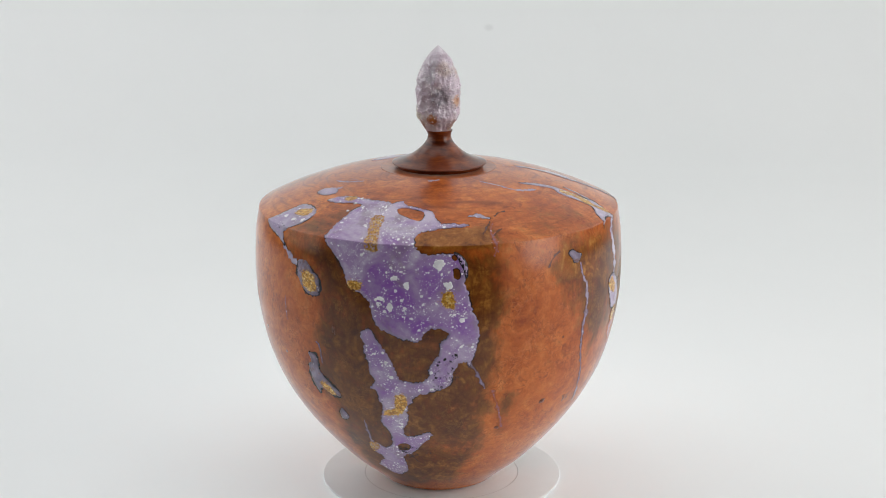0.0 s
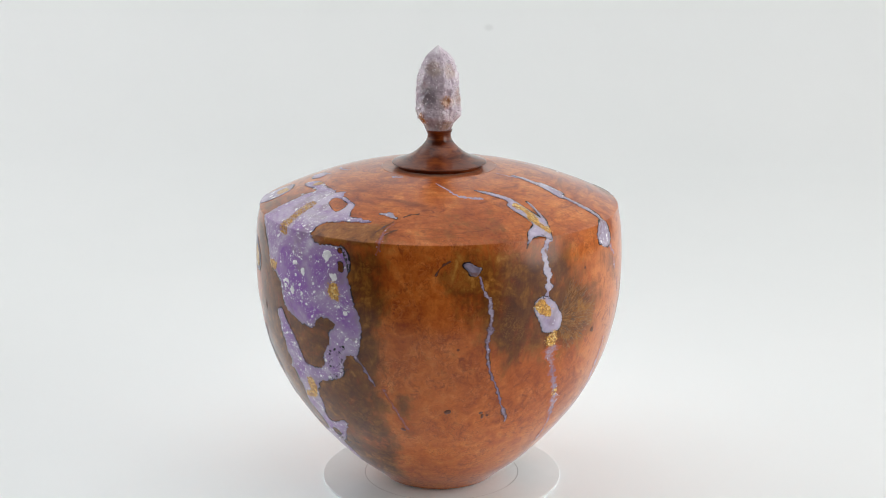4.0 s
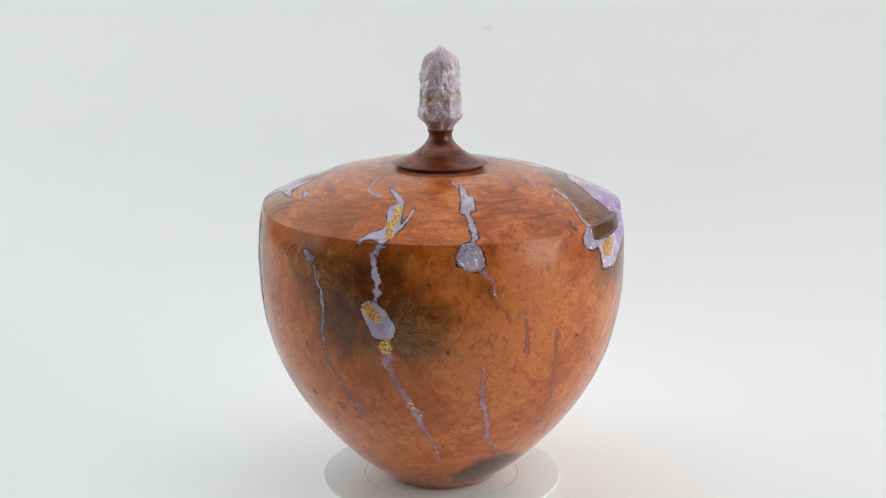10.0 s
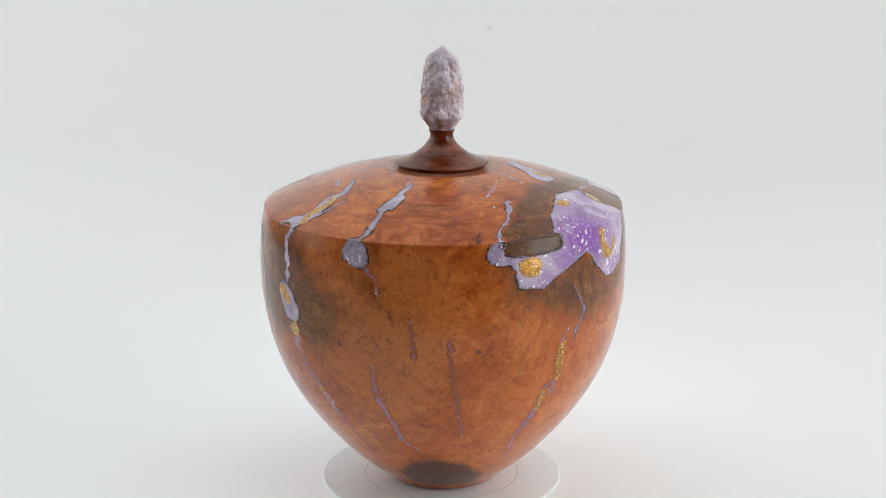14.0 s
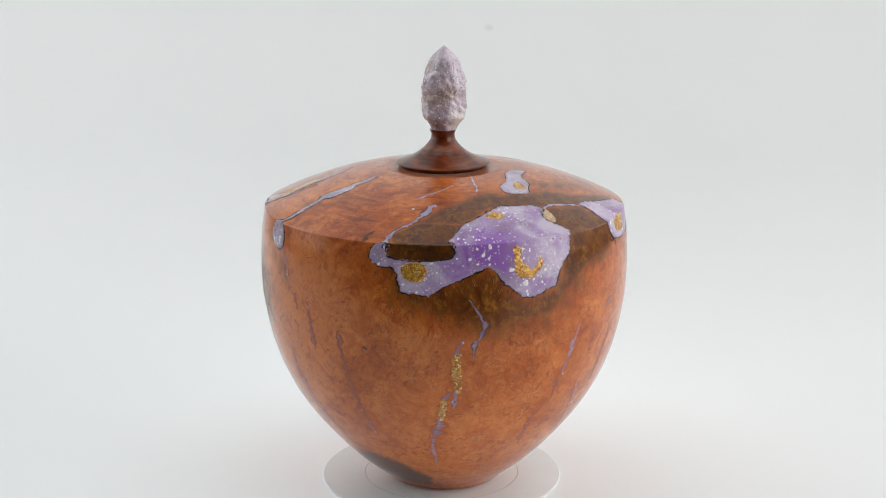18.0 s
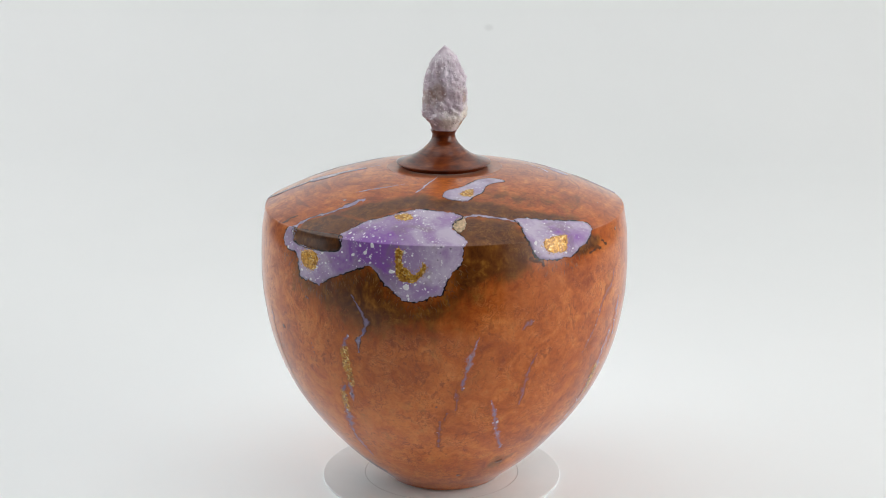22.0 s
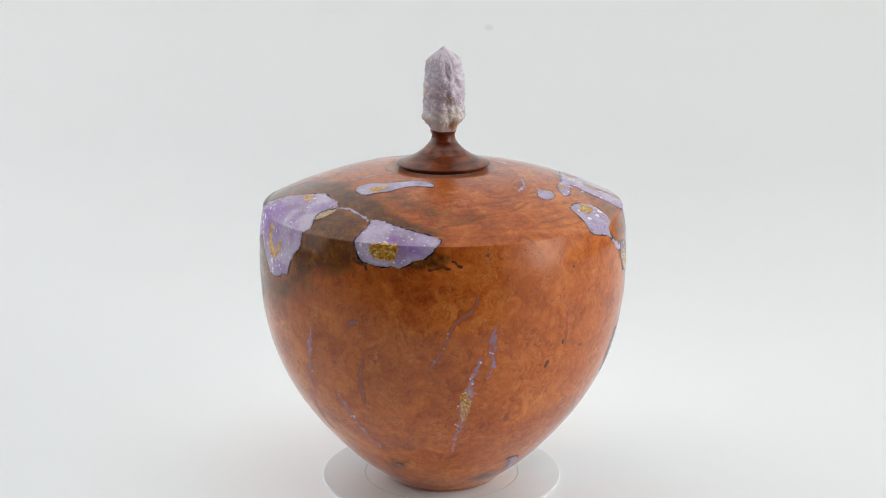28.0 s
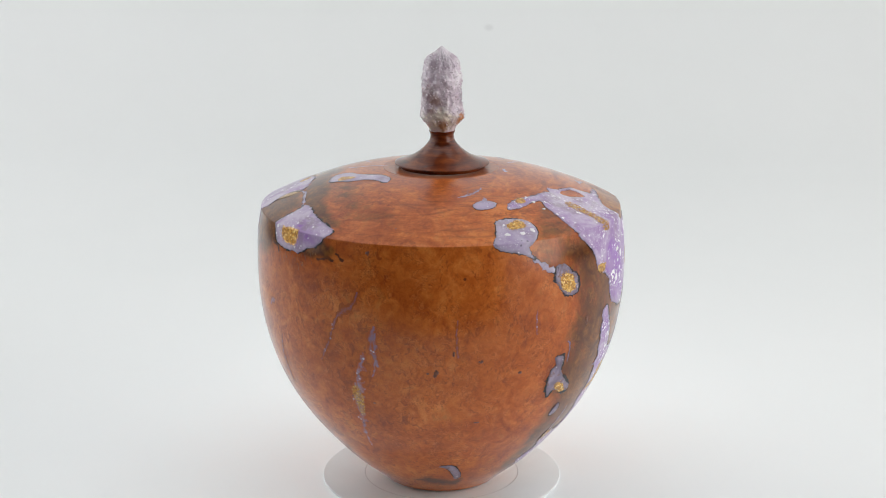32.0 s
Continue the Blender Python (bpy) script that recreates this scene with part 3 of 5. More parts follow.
def spikes(rows, lift=0.04):
    """Thin tapering grain marks: rows of flat mm, heading, length and width."""
    bm = bmesh.new()
    for x, y, turn, far, wide in rows:
        u, v = math.cos(turn), math.sin(turn)
        bend = 0.12 * far * math.sin(x * 7 + y * 3)
        pts = []
        for k, w in ((0.0, 0.5), (0.5, 1.0), (1.0, 0.08)):
            cx, cy = x + u * far * k - v * bend * math.sin(k * 3), y + v * far * k + u * bend * math.sin(k * 3)
            pts.append([bm.verts.new(on_wall((cx - v * q * wide * w) / MM, cy + u * q * wide * w, lift)) for q in (-0.5, 0.5)])
        for a, b in zip(pts, pts[1:]):
            bm.faces.new((a[0], a[1], b[1], b[0]))
    outward(bm)
    return bm


# ---- outlines on the urn's wall: (degrees round the axis, mm above the rim) ----
BIG_UPPER = [(307.7, 29.3), (308.1, 33), (312.2, 37.3), (318.7, 39.2), (326.6, 39.2), (334.5, 39.2), (339.1, 37.9), (343, 41), (345.3, 37.9),
    (350.2, 34.9), (355.3, 32.4), (357.7, 30.6), (358.9, 25.6), (361, 19.9), (365, 19.3), (370.2, 18), (369.8, 16.1), (364.7, 14.9), (360.9, 14.2),
    (355.4, 11.1), (353.4, 8.5), (352.9, 3.3), (353.8, -1.3), (355.6, -4), (358.4, -4.6), (362.4, -4), (364.9, -4), (367, -6.6), (368.2, -10.6),
    (368.5, -15.2), (367.5, -19.8), (368.5, -24.4), (369.2, -30.9), (370.2, -36.8), (371.5, -42.1), (371.9, -48.6), (371.5, -55.2), (370.5, -62.5),
    (369.6, -67.8), (368.3, -65.2)]
BIG_RIGHT_FOOT = [(366.2, -66.5), (364.7, -71.9), (363.8, -79.3), (360.8, -82.7), (356.9, -85.5), (353.7, -86.8), (352.4, -89.6), (350.1, -96),
    (349.5, -106.9), (347.5, -114.4), (347.7, -119.9), (351.3, -119.9), (355.8, -116), (357.8, -117.5), (357.1, -121.4), (354.3, -126.2),
    (350.9, -134.4), (348, -138.6), (344.2, -142), (343.9, -149), (342.6, -160.7), (336.2, -168.2), (330.8, -167.2), (327.4, -161.6), (325.7, -158.8),
    (332.5, -148.1), (330.6, -142.9), (329, -138.6), (329.9, -132.8)]
BIG_LEFT = [(333.9, -131.1), (336.4, -134.4), (340, -131.9), (341.5, -126.2), (341.6, -118.3), (339.9, -111.4), (339.9, -106.9), (341.3, -97.4),
    (340.5, -91), (340, -85.5), (338.2, -84.1), (340.1, -80), (338.9, -74.5), (338.8, -67.2), (337.7, -62.5), (337.7, -55.2), (336.7, -52.6),
    (337.9, -48), (340.1, -47.3), (340.9, -49.9), (342.5, -54.6), (345.7, -63.8), (347.2, -71.2), (348.4, -77.2), (351.3, -77.9), (354.8, -77.9),
    (356.9, -75.2), (357.4, -69.8), (358.6, -64.5), (360.3, -60.5), (360.5, -54.6), (362.4, -51.3), (362.9, -48), (360.8, -46), (357.9, -45.4),
    (356.3, -48), (355.1, -51.3), (353.5, -53.2)]
BIG_LEFT_TOP = [(349.4, -51.9), (346, -49.3), (343.5, -47.3), (341.4, -43.4), (340.6, -38.8), (340.3, -33.6), (338.5, -29.6), (336.8, -27.7),
    (334.4, -25.1), (332.7, -21.8), (331.5, -15.9), (329.7, -11.3), (327.9, -8), (325.7, -4), (324.4, -1.3), (324, 2.6), (323.9, 6.5), (324, 13),
    (324.3, 21.8), (324.6, 26.8), (325.8, 32.4), (319.8, 32.4), (314.6, 29.9)]
HOLE_A = [(343.2, 32.4), (347.1, 33.6), (351.1, 31.8), (354.3, 29.9), (354.3, 23.7), (352.3, 21.8), (347, 25.6), (344.2, 28.1)]
HOLE_B = [(364.5, -12.6), (365.9, -12.6), (366.4, -15.9), (365.9, -17.8), (364.6, -17.2)]
HOLE_C = [(343.4, -130.3), (346.4, -127.9), (348.7, -130.3), (347, -134.4), (343.5, -135.3)]
HOLE_D = [(364, -6), (365, -4.6), (365.7, -6.6), (365, -8)]
GOLD_A = [(335.2, 22.4), (339.5, 23.7), (340.4, 13), (342, -2.7), (339.9, -4), (338.1, -2), (337.2, 9.1)]
GOLD_B = [(333.1, -21.8), (335.5, -21.1), (337.6, -21.8), (337.1, -25.7), (334, -25.7)]
GOLD_C = [(1.6, -25.7), (3.7, -24.4), (4.8, -29), (4.5, -33.6), (2.1, -33.6), (1.1, -30.3)]
GOLD_D = [(346.4, -88.2), (349.7, -88.2), (349.3, -96.7), (347.1, -101.7), (343.3, -103.2), (341.3, -103.2), (342.3, -99.6), (345.4, -97.4)]
GOLD_E = [(329.9, -132.8), (333.9, -131.1), (333.4, -136.9), (329.2, -141.2)]
WHITE = [(299.5, 20.5), (301.3, 21.2), (305.4, 21.2), (310.3, 18), (311.4, 12.3), (311.1, 7.2), (308.9, 2), (306.7, -1.3), (305.8, -3.3),
    (306.4, -7.3), (307.4, -10), (305.6, -8.6), (302.4, -6), (298.9, -4.6), (296.3, -3.3), (294.3, 0), (296.2, 6.5), (297.4, 13.6), (298.3, 18.7)]
RING = [(314.2, -17.2), (314.9, -15.2), (317.9, -15.2), (320.6, -19.8), (322.9, -23.1), (323.2, -30.9), (321.3, -33.6), (317.8, -32.3), (315.2, -27),
    (314.1, -21.8)]
GOLD_F = [(301.9, 15.5), (306.3, 18.7), (308.5, 16.8), (308.1, 12.3), (304.4, 11.1), (302.1, 12.3)]
GOLD_G = [(317.4, -21.1), (319.6, -21.1), (321.5, -24.4), (321.7, -29.6), (319.6, -31.6), (316.9, -29), (316, -24.4)]
GOLD_H = [(315.7, 38.6), (319.3, 39.2), (319.6, 36.1), (316.4, 33.6), (314.2, 34.9)]
SPOT = [(293, 36.7), (296.3, 41), (300.8, 41.6), (304.6, 37.9), (302.3, 33.6), (298.3, 31.8), (294.3, 32.4)]
LOWER = [(316.2, -69.2), (319, -69.2), (320, -73.2), (319.8, -78.6), (322.4, -85.5), (325.8, -91), (325.4, -95.3), (320.6, -92.4), (317.9, -92.4),
    (316.7, -95.3), (315.2, -89.6), (314.9, -82), (315.3, -77.2), (316.8, -73.9)]
GOLD_I = [(318.4, -88.2), (320.1, -86.8), (322.8, -89.6), (324, -94.6), (321.2, -93.9)]
SLIVER = [(322.4, -112.9), (322.8, -107.6), (324.6, -103.9), (326.2, -109.1), (324.8, -112.9)]
FOOT = [(277.9, -152.5), (284.4, -150.8), (288.6, -157.9), (290.9, -167.2), (287.9, -171.1), (285.4, -163.4), (281.8, -155.2)]
LONG = [(190.7, 48.9), (193.1, 55.5), (201.8, 59.7), (212.7, 66.2), (221.4, 69.7), (233.3, 68.5), (238.4, 62.6), (235.5, 60.8), (230, 61.4),
    (220.4, 59.1), (212.3, 50.1), (207.3, 47.1), (202.8, 42.2), (197.3, 42.8), (192.9, 45.2)]
GOLD_J = [(200, 50.7), (205.1, 55.5), (209.1, 55.5), (206.9, 48.9), (202.9, 47.1)]
TEAR = [(217.5, 19.9), (221.9, 19.9), (231.1, 14.2), (240.4, 8.5), (243.1, 5.9), (242.7, 1.3), (241.1, -2.7), (238.5, -6.6), (235.2, -8.6),
    (232, -11.9), (229.1, -11.3), (226.2, -11.9), (221.7, -10.6), (219.2, -8), (217.6, -2), (217.1, 3.9), (217.8, 11.1), (218, 16.1)]
GOLD_K = [(222.5, -0.7), (225.1, 0.7), (230.4, 0.7), (230.7, -4.6), (229.2, -8), (224.6, -7.3), (222.5, -5.3)]
BAND_LOWER = [(137.1, 0), (135.3, -2.7), (134.7, -6.6), (135.7, -10.6), (138.3, -12.6), (141, -12.6), (142.5, -13.9), (143.3, -17.8), (143.8, -22.4),
    (144.7, -25.7), (147.3, -26.4), (149.9, -27), (152, -27.7), (154, -25.7), (156.5, -22.4), (158.9, -20.5), (161.3, -18.5), (164.5, -15.9),
    (167.7, -13.3), (169, -12.6), (170.9, -13.3), (172.5, -17.2), (174.2, -21.1), (176.6, -25.1), (179.1, -29), (181.6, -30.3), (185, -30.3),
    (187.6, -27.7), (190.9, -26.4), (191.6, -22.4), (192.8, -17.8), (194.1, -13.9), (196.2, -10), (197, -6.6), (197.3, -0.7), (198.4, 3.3)]
BAND_UPPER = [(196.7, 9.1), (194.4, 15.5), (195.3, 20.5), (198.5, 25.6), (195.5, 29.3), (188, 31.8), (180.8, 33), (176.7, 30.6), (171.7, 26.2),
    (167.3, 21.2), (163.3, 17.4), (161.6, 12.3), (159.9, 8.5), (158.2, 3.3), (158.9, 0), (159.9, -4), (158, -7.3), (153.9, -8), (149.7, -8.6),
    (145.4, -8), (141.8, -8), (139.9, -5.3), (141, -1.3), (139.1, 0)]
GOLD_L = [(144.6, -11.9), (148, -9.3), (151.4, -11.3), (151.2, -17.2), (149.5, -19.8), (146.1, -19.2), (144.7, -15.9)]
GOLD_M = [(177.6, -2.7), (179.7, -3.3), (179.7, -10), (181.1, -12.6), (183.3, -15.9), (184.9, -11.9), (185.7, -8.6), (186.5, -11.9), (184.9, -17.2),
    (182.8, -19.8), (179.9, -19.2), (177.8, -15.9)]
GOLD_N = [(172.7, 24.9), (175.2, 27.4), (177.5, 28.1), (179.6, 24.3), (177.6, 21.2), (173.5, 22.4)]
GOLD_O = [(159.5, -61.8), (161.5, -61.2), (161.8, -68.5), (162, -83.4), (160.5, -85.5), (159.6, -75.9), (159.1, -67.2)]
GOLD_P = [(155.4, -92.4), (157.5, -91), (156.9, -104.7), (155.1, -104.7)]
DROP = [(100.2, 63.2), (101.9, 56.7), (101.1, 47.1), (103.2, 44.6), (101.2, 30.6), (98.9, 29.3), (98.7, 22.4), (98.9, 14.2), (98.8, 6.5), (97.1, 1.3),
    (98.6, -2), (99.7, -6.6), (99.7, -11.3), (98.8, -13.9), (96.5, -14.6), (94, -13.3), (92, -10.6), (91.2, -6.6), (92, -2.7), (93.2, 0.7),
    (95.4, 1.3), (96.5, 5.9), (96.5, 14.9), (96.3, 24.9), (94.5, 29.3), (95.7, 36.7), (97, 44.6), (97.8, 54.9)]
FORK = [(55.7, 53.1), (61, 50.7), (66.4, 45.2), (70.3, 37.9), (72.1, 24.9), (73.2, 16.8), (74.6, 24.9), (75.6, 33), (76.2, 30.6), (75.4, 21.8),
    (74.1, 14.2), (72.3, 6.5), (71.2, 2.6), (70.3, -1.3), (68.2, 0), (65.8, 2), (63.5, 0), (61.8, -2), (62.4, 1.3), (64.3, 7.2), (67.7, 11.7),
    (67.5, 18.7), (64.9, 31.2), (67, 37.3), (62.7, 44.6)]
BULB = [(63.8, -34.9), (65.5, -32.3), (68.5, -32.9), (71.2, -37.5), (72.8, -42.1), (73.9, -46.7), (73.3, -51.3), (71.9, -53.9), (68.6, -53.9),
    (66.7, -51.9), (65.4, -46), (63.8, -40.1)]
GOLD_Q = [(66.8, 31.2), (70.2, 33), (72.1, 19.3), (71, 12.3), (72.3, 6.5), (70.8, 3.3), (68.9, 11.1), (68.1, 17.4), (69.3, 24.3)]
GOLD_R = [(63.8, -36.2), (66.3, -33.6), (68, -36.8), (69.6, -41.4), (69.1, -44), (67.1, -43.4), (64.6, -39.5)]
GOLD_S = [(68.9, -56.5), (71.1, -53.2), (72.4, -55.9), (72.2, -61.2), (70.1, -62.5), (68.8, -59.9)]
GOLD_T = [(76.1, -93.9), (77.7, -93.1), (78.1, -96.7), (76.6, -98.1)]
KNOB = [(41.9, -10.6), (43.4, -9.3), (45.5, -11.3), (47.2, -12.6), (47, -14.6), (45.7, -17.2), (44, -16.5), (42.9, -13.3)]
GOLD_U = [(249.7, -85.5), (252, -84.8), (252.9, -92.4), (252.1, -102.5), (250.7, -105.4), (250, -94.6)]
CREAM_BARK = [(196.5, 24.3), (199.2, 24.9), (199.1, 17.4), (197, 11.1), (195.1, 13.6), (194.7, 18)]
CRESCENT = [(4.6, -3.3), (6.5, -4.6), (8.3, -9.3), (8.7, -15.2), (7.9, -17.8), (7.2, -12.6), (5.8, -7.3)]
GREY_VEINS = []
GREY_VEINS.append([(98.8, -13.3, 3.6), (100.3, -17.2, 2.7), (102.1, -19.8, 2.1), (102.8, -27, 1.2), (103.2, -30.3, 0.6)])
GREY_VEINS.append([(46.7, -17.2, 0.9), (47.3, -21.1, 1.2), (47.9, -25.7, 1.5), (49.6, -31.6, 1.8), (50.2, -42.7, 2.1), (49.3, -56.5, 1.8), (49.7, -66.5, 1.8),
    (51, -75.2, 1.5), (53.6, -85.5, 1.5), (54.9, -92.4, 1.5), (56.9, -101, 1.8), (58.9, -107.6, 2.1), (59.1, -111.4, 0.9)])
GREY_VEINS.append([(99.8, -69.2, 0.9), (100.3, -75.2, 1.8), (99.9, -84.8, 2.1), (100.7, -92.4, 2.1), (102.1, -101, 2.4), (104.1, -112.1, 2.7),
    (105.5, -124.6, 2.7), (109, -131.9, 1.5), (112, -136.1, 0.6)])
GREY_VEINS.append([(259.7, -49.3, 0.9), (259.1, -57.9, 1.8), (259.6, -69.8, 1.5)])
GREY_VEINS.append([(259.3, -45.4, 0.9), (258.4, -51.9, 1.8), (258, -58.5, 2.1), (258.9, -65.2, 1.8), (258.5, -72.5, 1.5), (257.6, -76.6, 0.9)])
GREY_VEINS.append([(201.8, -50.6, 0.6), (200.4, -57.2, 1.8), (199.4, -64.5, 2.7), (198.3, -71.9, 2.4), (197.4, -79.3, 1.8), (197.2, -83.4, 0.9)])
GREY_VEINS.append([(206.9, -91.7, 0.9), (208.8, -101.7, 2.4), (210.3, -112.1, 2.4), (213.1, -124.6, 2.4), (216.6, -135.3, 1.2)])
LILAC_VEINS = []
LILAC_VEINS.append([(306.9, -9.3, 3), (309.6, -13.9, 3.3), (312.6, -17.2, 2.7), (315.3, -17.8, 2.4)])
LILAC_VEINS.append([(139.2, 0.7, 3.6), (139.7, 7.2, 2.1), (142.1, 13, 1.8), (145.8, 19.3, 2.1), (148.6, 26.8, 3.6), (150.7, 33, 4.8), (153.2, 37.3, 3)])
LILAC_VEINS.append([(197.8, 24.9, 1.8), (203.1, 26.2, 2.1), (208.2, 24.9, 1.8), (215.9, 19.9, 1.8), (219.2, 14.9, 2.4)])
LILAC_VEINS.append([(69.7, 0.7, 4.8), (67.7, -4.6, 3.3), (67.6, -12.6, 3), (68.5, -20.5, 3.3), (68.5, -28.3, 3), (68.1, -33.6, 3)])
LILAC_VEINS.append([(70.7, -61.8, 4.8), (70.9, -65.8, 5.4), (71.2, -71.2, 5.1), (73.2, -80, 3.9), (74.4, -85.5, 4.2), (75.8, -89.6, 4.8), (77, -95.3, 3.3),
    (78.8, -102.5, 4.2), (79.8, -108.4, 3.6), (81.6, -116.7, 2.7), (83.6, -125.4, 2.4), (85.4, -137.8, 1.8), (86.1, -148.1, 0.9)])
LILAC_VEINS.append([(32.7, 65.6, 1.2), (40, 56.1, 1.8), (44, 48.9, 2.4), (49, 45.2, 2.4), (54.3, 43.4, 2.1), (56.9, 42.2, 0.9)])
LILAC_VEINS.append([(95.5, 70.9, 0.9), (96.3, 63.2, 1.5), (98.7, 59.1, 2.7)])
LILAC_VEINS.append([(9, -65.8, 2.7), (11, -70.5, 1.8), (12.6, -75.9, 1.8), (14.7, -83.4, 0.9)])
LILAC_VEINS.append([(11.4, 25.6, 0.9), (15.2, 25.6, 2.4), (17.8, 23.7, 2.7), (19.5, 22.4, 1.2)])
LILAC_VEINS.append([(350.8, 69.7, 1.2), (355.4, 70.9, 2.1), (361.2, 72.1, 1.2)])
LILAC_VEINS.append([(332.6, -110.6, 0.9), (332.3, -118.3, 2.1), (331.8, -125.4, 2.1), (331.5, -131.9, 2.4)])
LILAC_VEINS.append([(294.3, 33, 0.9), (297.5, 37.3, 3.6), (300.8, 42.8, 2.4), (300.5, 45.2, 0.9)])
LILAC_VEINS.append([(287.7, 47.1, 1.2), (294.2, 49.5, 1.8), (299.4, 52.5, 1.8), (304.9, 57.3, 1.2)])
LILAC_VEINS.append([(320.7, -60.5, 0.9), (321.7, -65.2, 1.2), (321.6, -73.9, 0.9)])
LILAC_VEINS.append([(255.4, -61.8, 0.9), (254.5, -68.5, 2.4), (253.3, -74.5, 3.3), (251.9, -81.3, 3.9), (252.6, -85.5, 3), (251.1, -94.6, 4.5),
    (250.7, -105.4, 3.6), (249.8, -112.9, 3), (248.8, -120.7, 2.7), (248.2, -134.4, 1.2)])
LILAC_VEINS.append([(163.9, -29.6, 0.6), (166.1, -35.5, 1.2), (167.9, -42.1, 2.1), (168.7, -44.7, 2.4), (167.4, -50.6, 1.8), (165.8, -55.2, 1.8),
    (165.3, -63.2, 0.9)])
LILAC_VEINS.append([(162.5, -53.2, 0.9), (160.9, -57.2, 2.1), (160.3, -62.5, 1.8)])
LILAC_VEINS.append([(160.6, -83.4, 2.4), (160.4, -88.9, 2.1), (160.1, -97.4, 0.9)])
LILAC_VEINS.append([(158.5, -86.1, 0.9), (156.7, -92.4, 2.4), (155.3, -104.7, 3.6), (154.7, -112.1, 4.5), (153.1, -121.4, 3.6), (152.1, -128.7, 2.7),
    (152.6, -138.6, 2.7), (153.2, -150.8, 0.9)])
LILAC_VEINS.append([(184.6, 78, 0.9), (179.3, 65.6, 1.8), (177.3, 56.7, 2.1), (175.3, 51.9, 0.9)])
LILAC_VEINS.append([(142.6, 42.2, 0.9), (147, 47.7, 1.5), (154.9, 54.9, 1.2), (163, 62.6, 0.9)])
FAINT_VEINS = []
FAINT_VEINS.append([(106.3, -36.8, 1.2), (107.3, -46, 1.5)])
FAINT_VEINS.append([(112.3, -39.5, 0.9), (113.1, -51.9, 1.5), (113.4, -59.9, 1.8), (113.9, -67.2, 1.2)])
FAINT_VEINS.append([(124.2, -51.9, 2.1), (124.1, -62.5, 1.8), (125.1, -73.2, 1.5), (126.1, -88.9, 1.8), (128.8, -116, 1.5), (130.3, -123, 0.6)])
FAINT_VEINS.append([(17, -84.8, 1.5), (20, -97.4, 1.2), (23, -111.4, 2.4), (24, -115.2, 0.9)])
FAINT_VEINS.append([(304.4, 55.5, 1.2), (295.1, 54.9, 1.5), (294.3, 48.9, 1.2)])
FAINT_VEINS.append([(16.5, -6.6, 0.9), (17.2, 0, 1.5), (17.1, 5.9, 1.2), (18.9, 9.8, 0.9)])
FAINT_VEINS.append([(308, -38.1, 0.9), (307.8, -45.4, 1.2), (308.1, -52.6, 0.9)])
FAINT_VEINS.append([(220.6, -63.8, 0.6), (218.8, -70.5, 1.2), (217.8, -78.6, 2.1), (217.6, -88.9, 1.8), (217.1, -97.4, 0.9)])
FAINT_VEINS.append([(254.4, -27, 0.6), (253.1, -33.6, 1.8), (250.7, -37.5, 2.1), (248, -41.4, 1.5), (246.2, -46.7, 1.5), (244.6, -54.6, 1.5), (242.1, -63.8, 1.2),
    (239.5, -71.2, 0.6)])
FAINT_VEINS.append([(214.7, -48.6, 0.9), (217.3, -44.7, 1.8), (218.6, -43.4, 0.9)])
FAINT_VEINS.append([(283.7, -40.1, 0.6), (283.5, -51.9, 1.2), (284, -62.5, 0.6)])
FAINT_VEINS.append([(195.1, -82.7, 1.2), (195.7, -91, 1.8), (195.5, -98.1, 0.9)])
FAINT_VEINS.append([(190.3, -106.2, 0.9), (189.7, -116.7, 2.1), (189.2, -130.3, 1.2)])
FAINT_VEINS.append([(192.6, -99.6, 0.9), (191.5, -106.2, 1.2)])
FAINT_VEINS.append([(19.5, 18, 0.6), (17.6, 12.3, 0.9), (17.2, 2.6, 0.9), (17.6, -4.6, 0.6)])
BLACK_VEINS = []
BLACK_VEINS.append([(340.4, -140.3, 1.2), (343.6, -145.5, 1.8), (348.1, -142, 1.5), (351.5, -139.5, 0.9)])
BLACK_VEINS.append([(346.7, -136.9, 0.9), (349.2, -144.6, 1.5), (351.5, -149, 0.6)])
BLACK_VEINS.append([(239.8, -12.6, 0.6), (243.5, -11.3, 1.2), (246.2, -11.9, 0.6)])
BLACK_VEINS.append([(246.7, -7.3, 0.6), (248.6, -10, 0.9), (249.6, -11.3, 0.6)])
BLACK_VEINS.append([(220.9, -10, 0.9), (221.5, -12.6, 0.9), (221.9, -14.6, 0.6)])
BLACK_VEINS.append([(217.1, -8.6, 0.9), (218.6, -10.6, 1.2), (221.2, -11.3, 0.9)])
BLACK_VEINS.append([(34, -16.5, 0.6), (35.6, -11.9, 0.9), (38.5, -8.6, 0.6)])
BLACK_VEINS.append([(62, -2, 0.9), (61.6, -4.6, 0.6)])
BLACK_VEINS.append([(328.4, -10, 1.5), (330.1, -12.6, 1.8), (331.3, -15.9, 1.2)])
BLACK_VEINS.append([(14.4, 8.5, 0.6), (16.8, 14.9, 0.9), (18.9, 19.3, 0.6)])
BLACK_VEINS.append([(329, -7.3, 1.2), (330.3, -10.6, 1.5), (329.3, -12.6, 0.6)])
BLACK_VEINS.append([(147.1, 28.1, 0.6), (149, 31.2, 0.9), (149.5, 35.5, 0.9)])
BLACK_VEINS.append([(16.3, 3.3, 0.6), (18.3, 8.5, 0.9), (21.6, 12.3, 0.6)])
BLACK_VEINS.append([(21.5, 23.7, 0.6), (24.2, 26.8, 0.9), (27.5, 28.1, 0.6)])
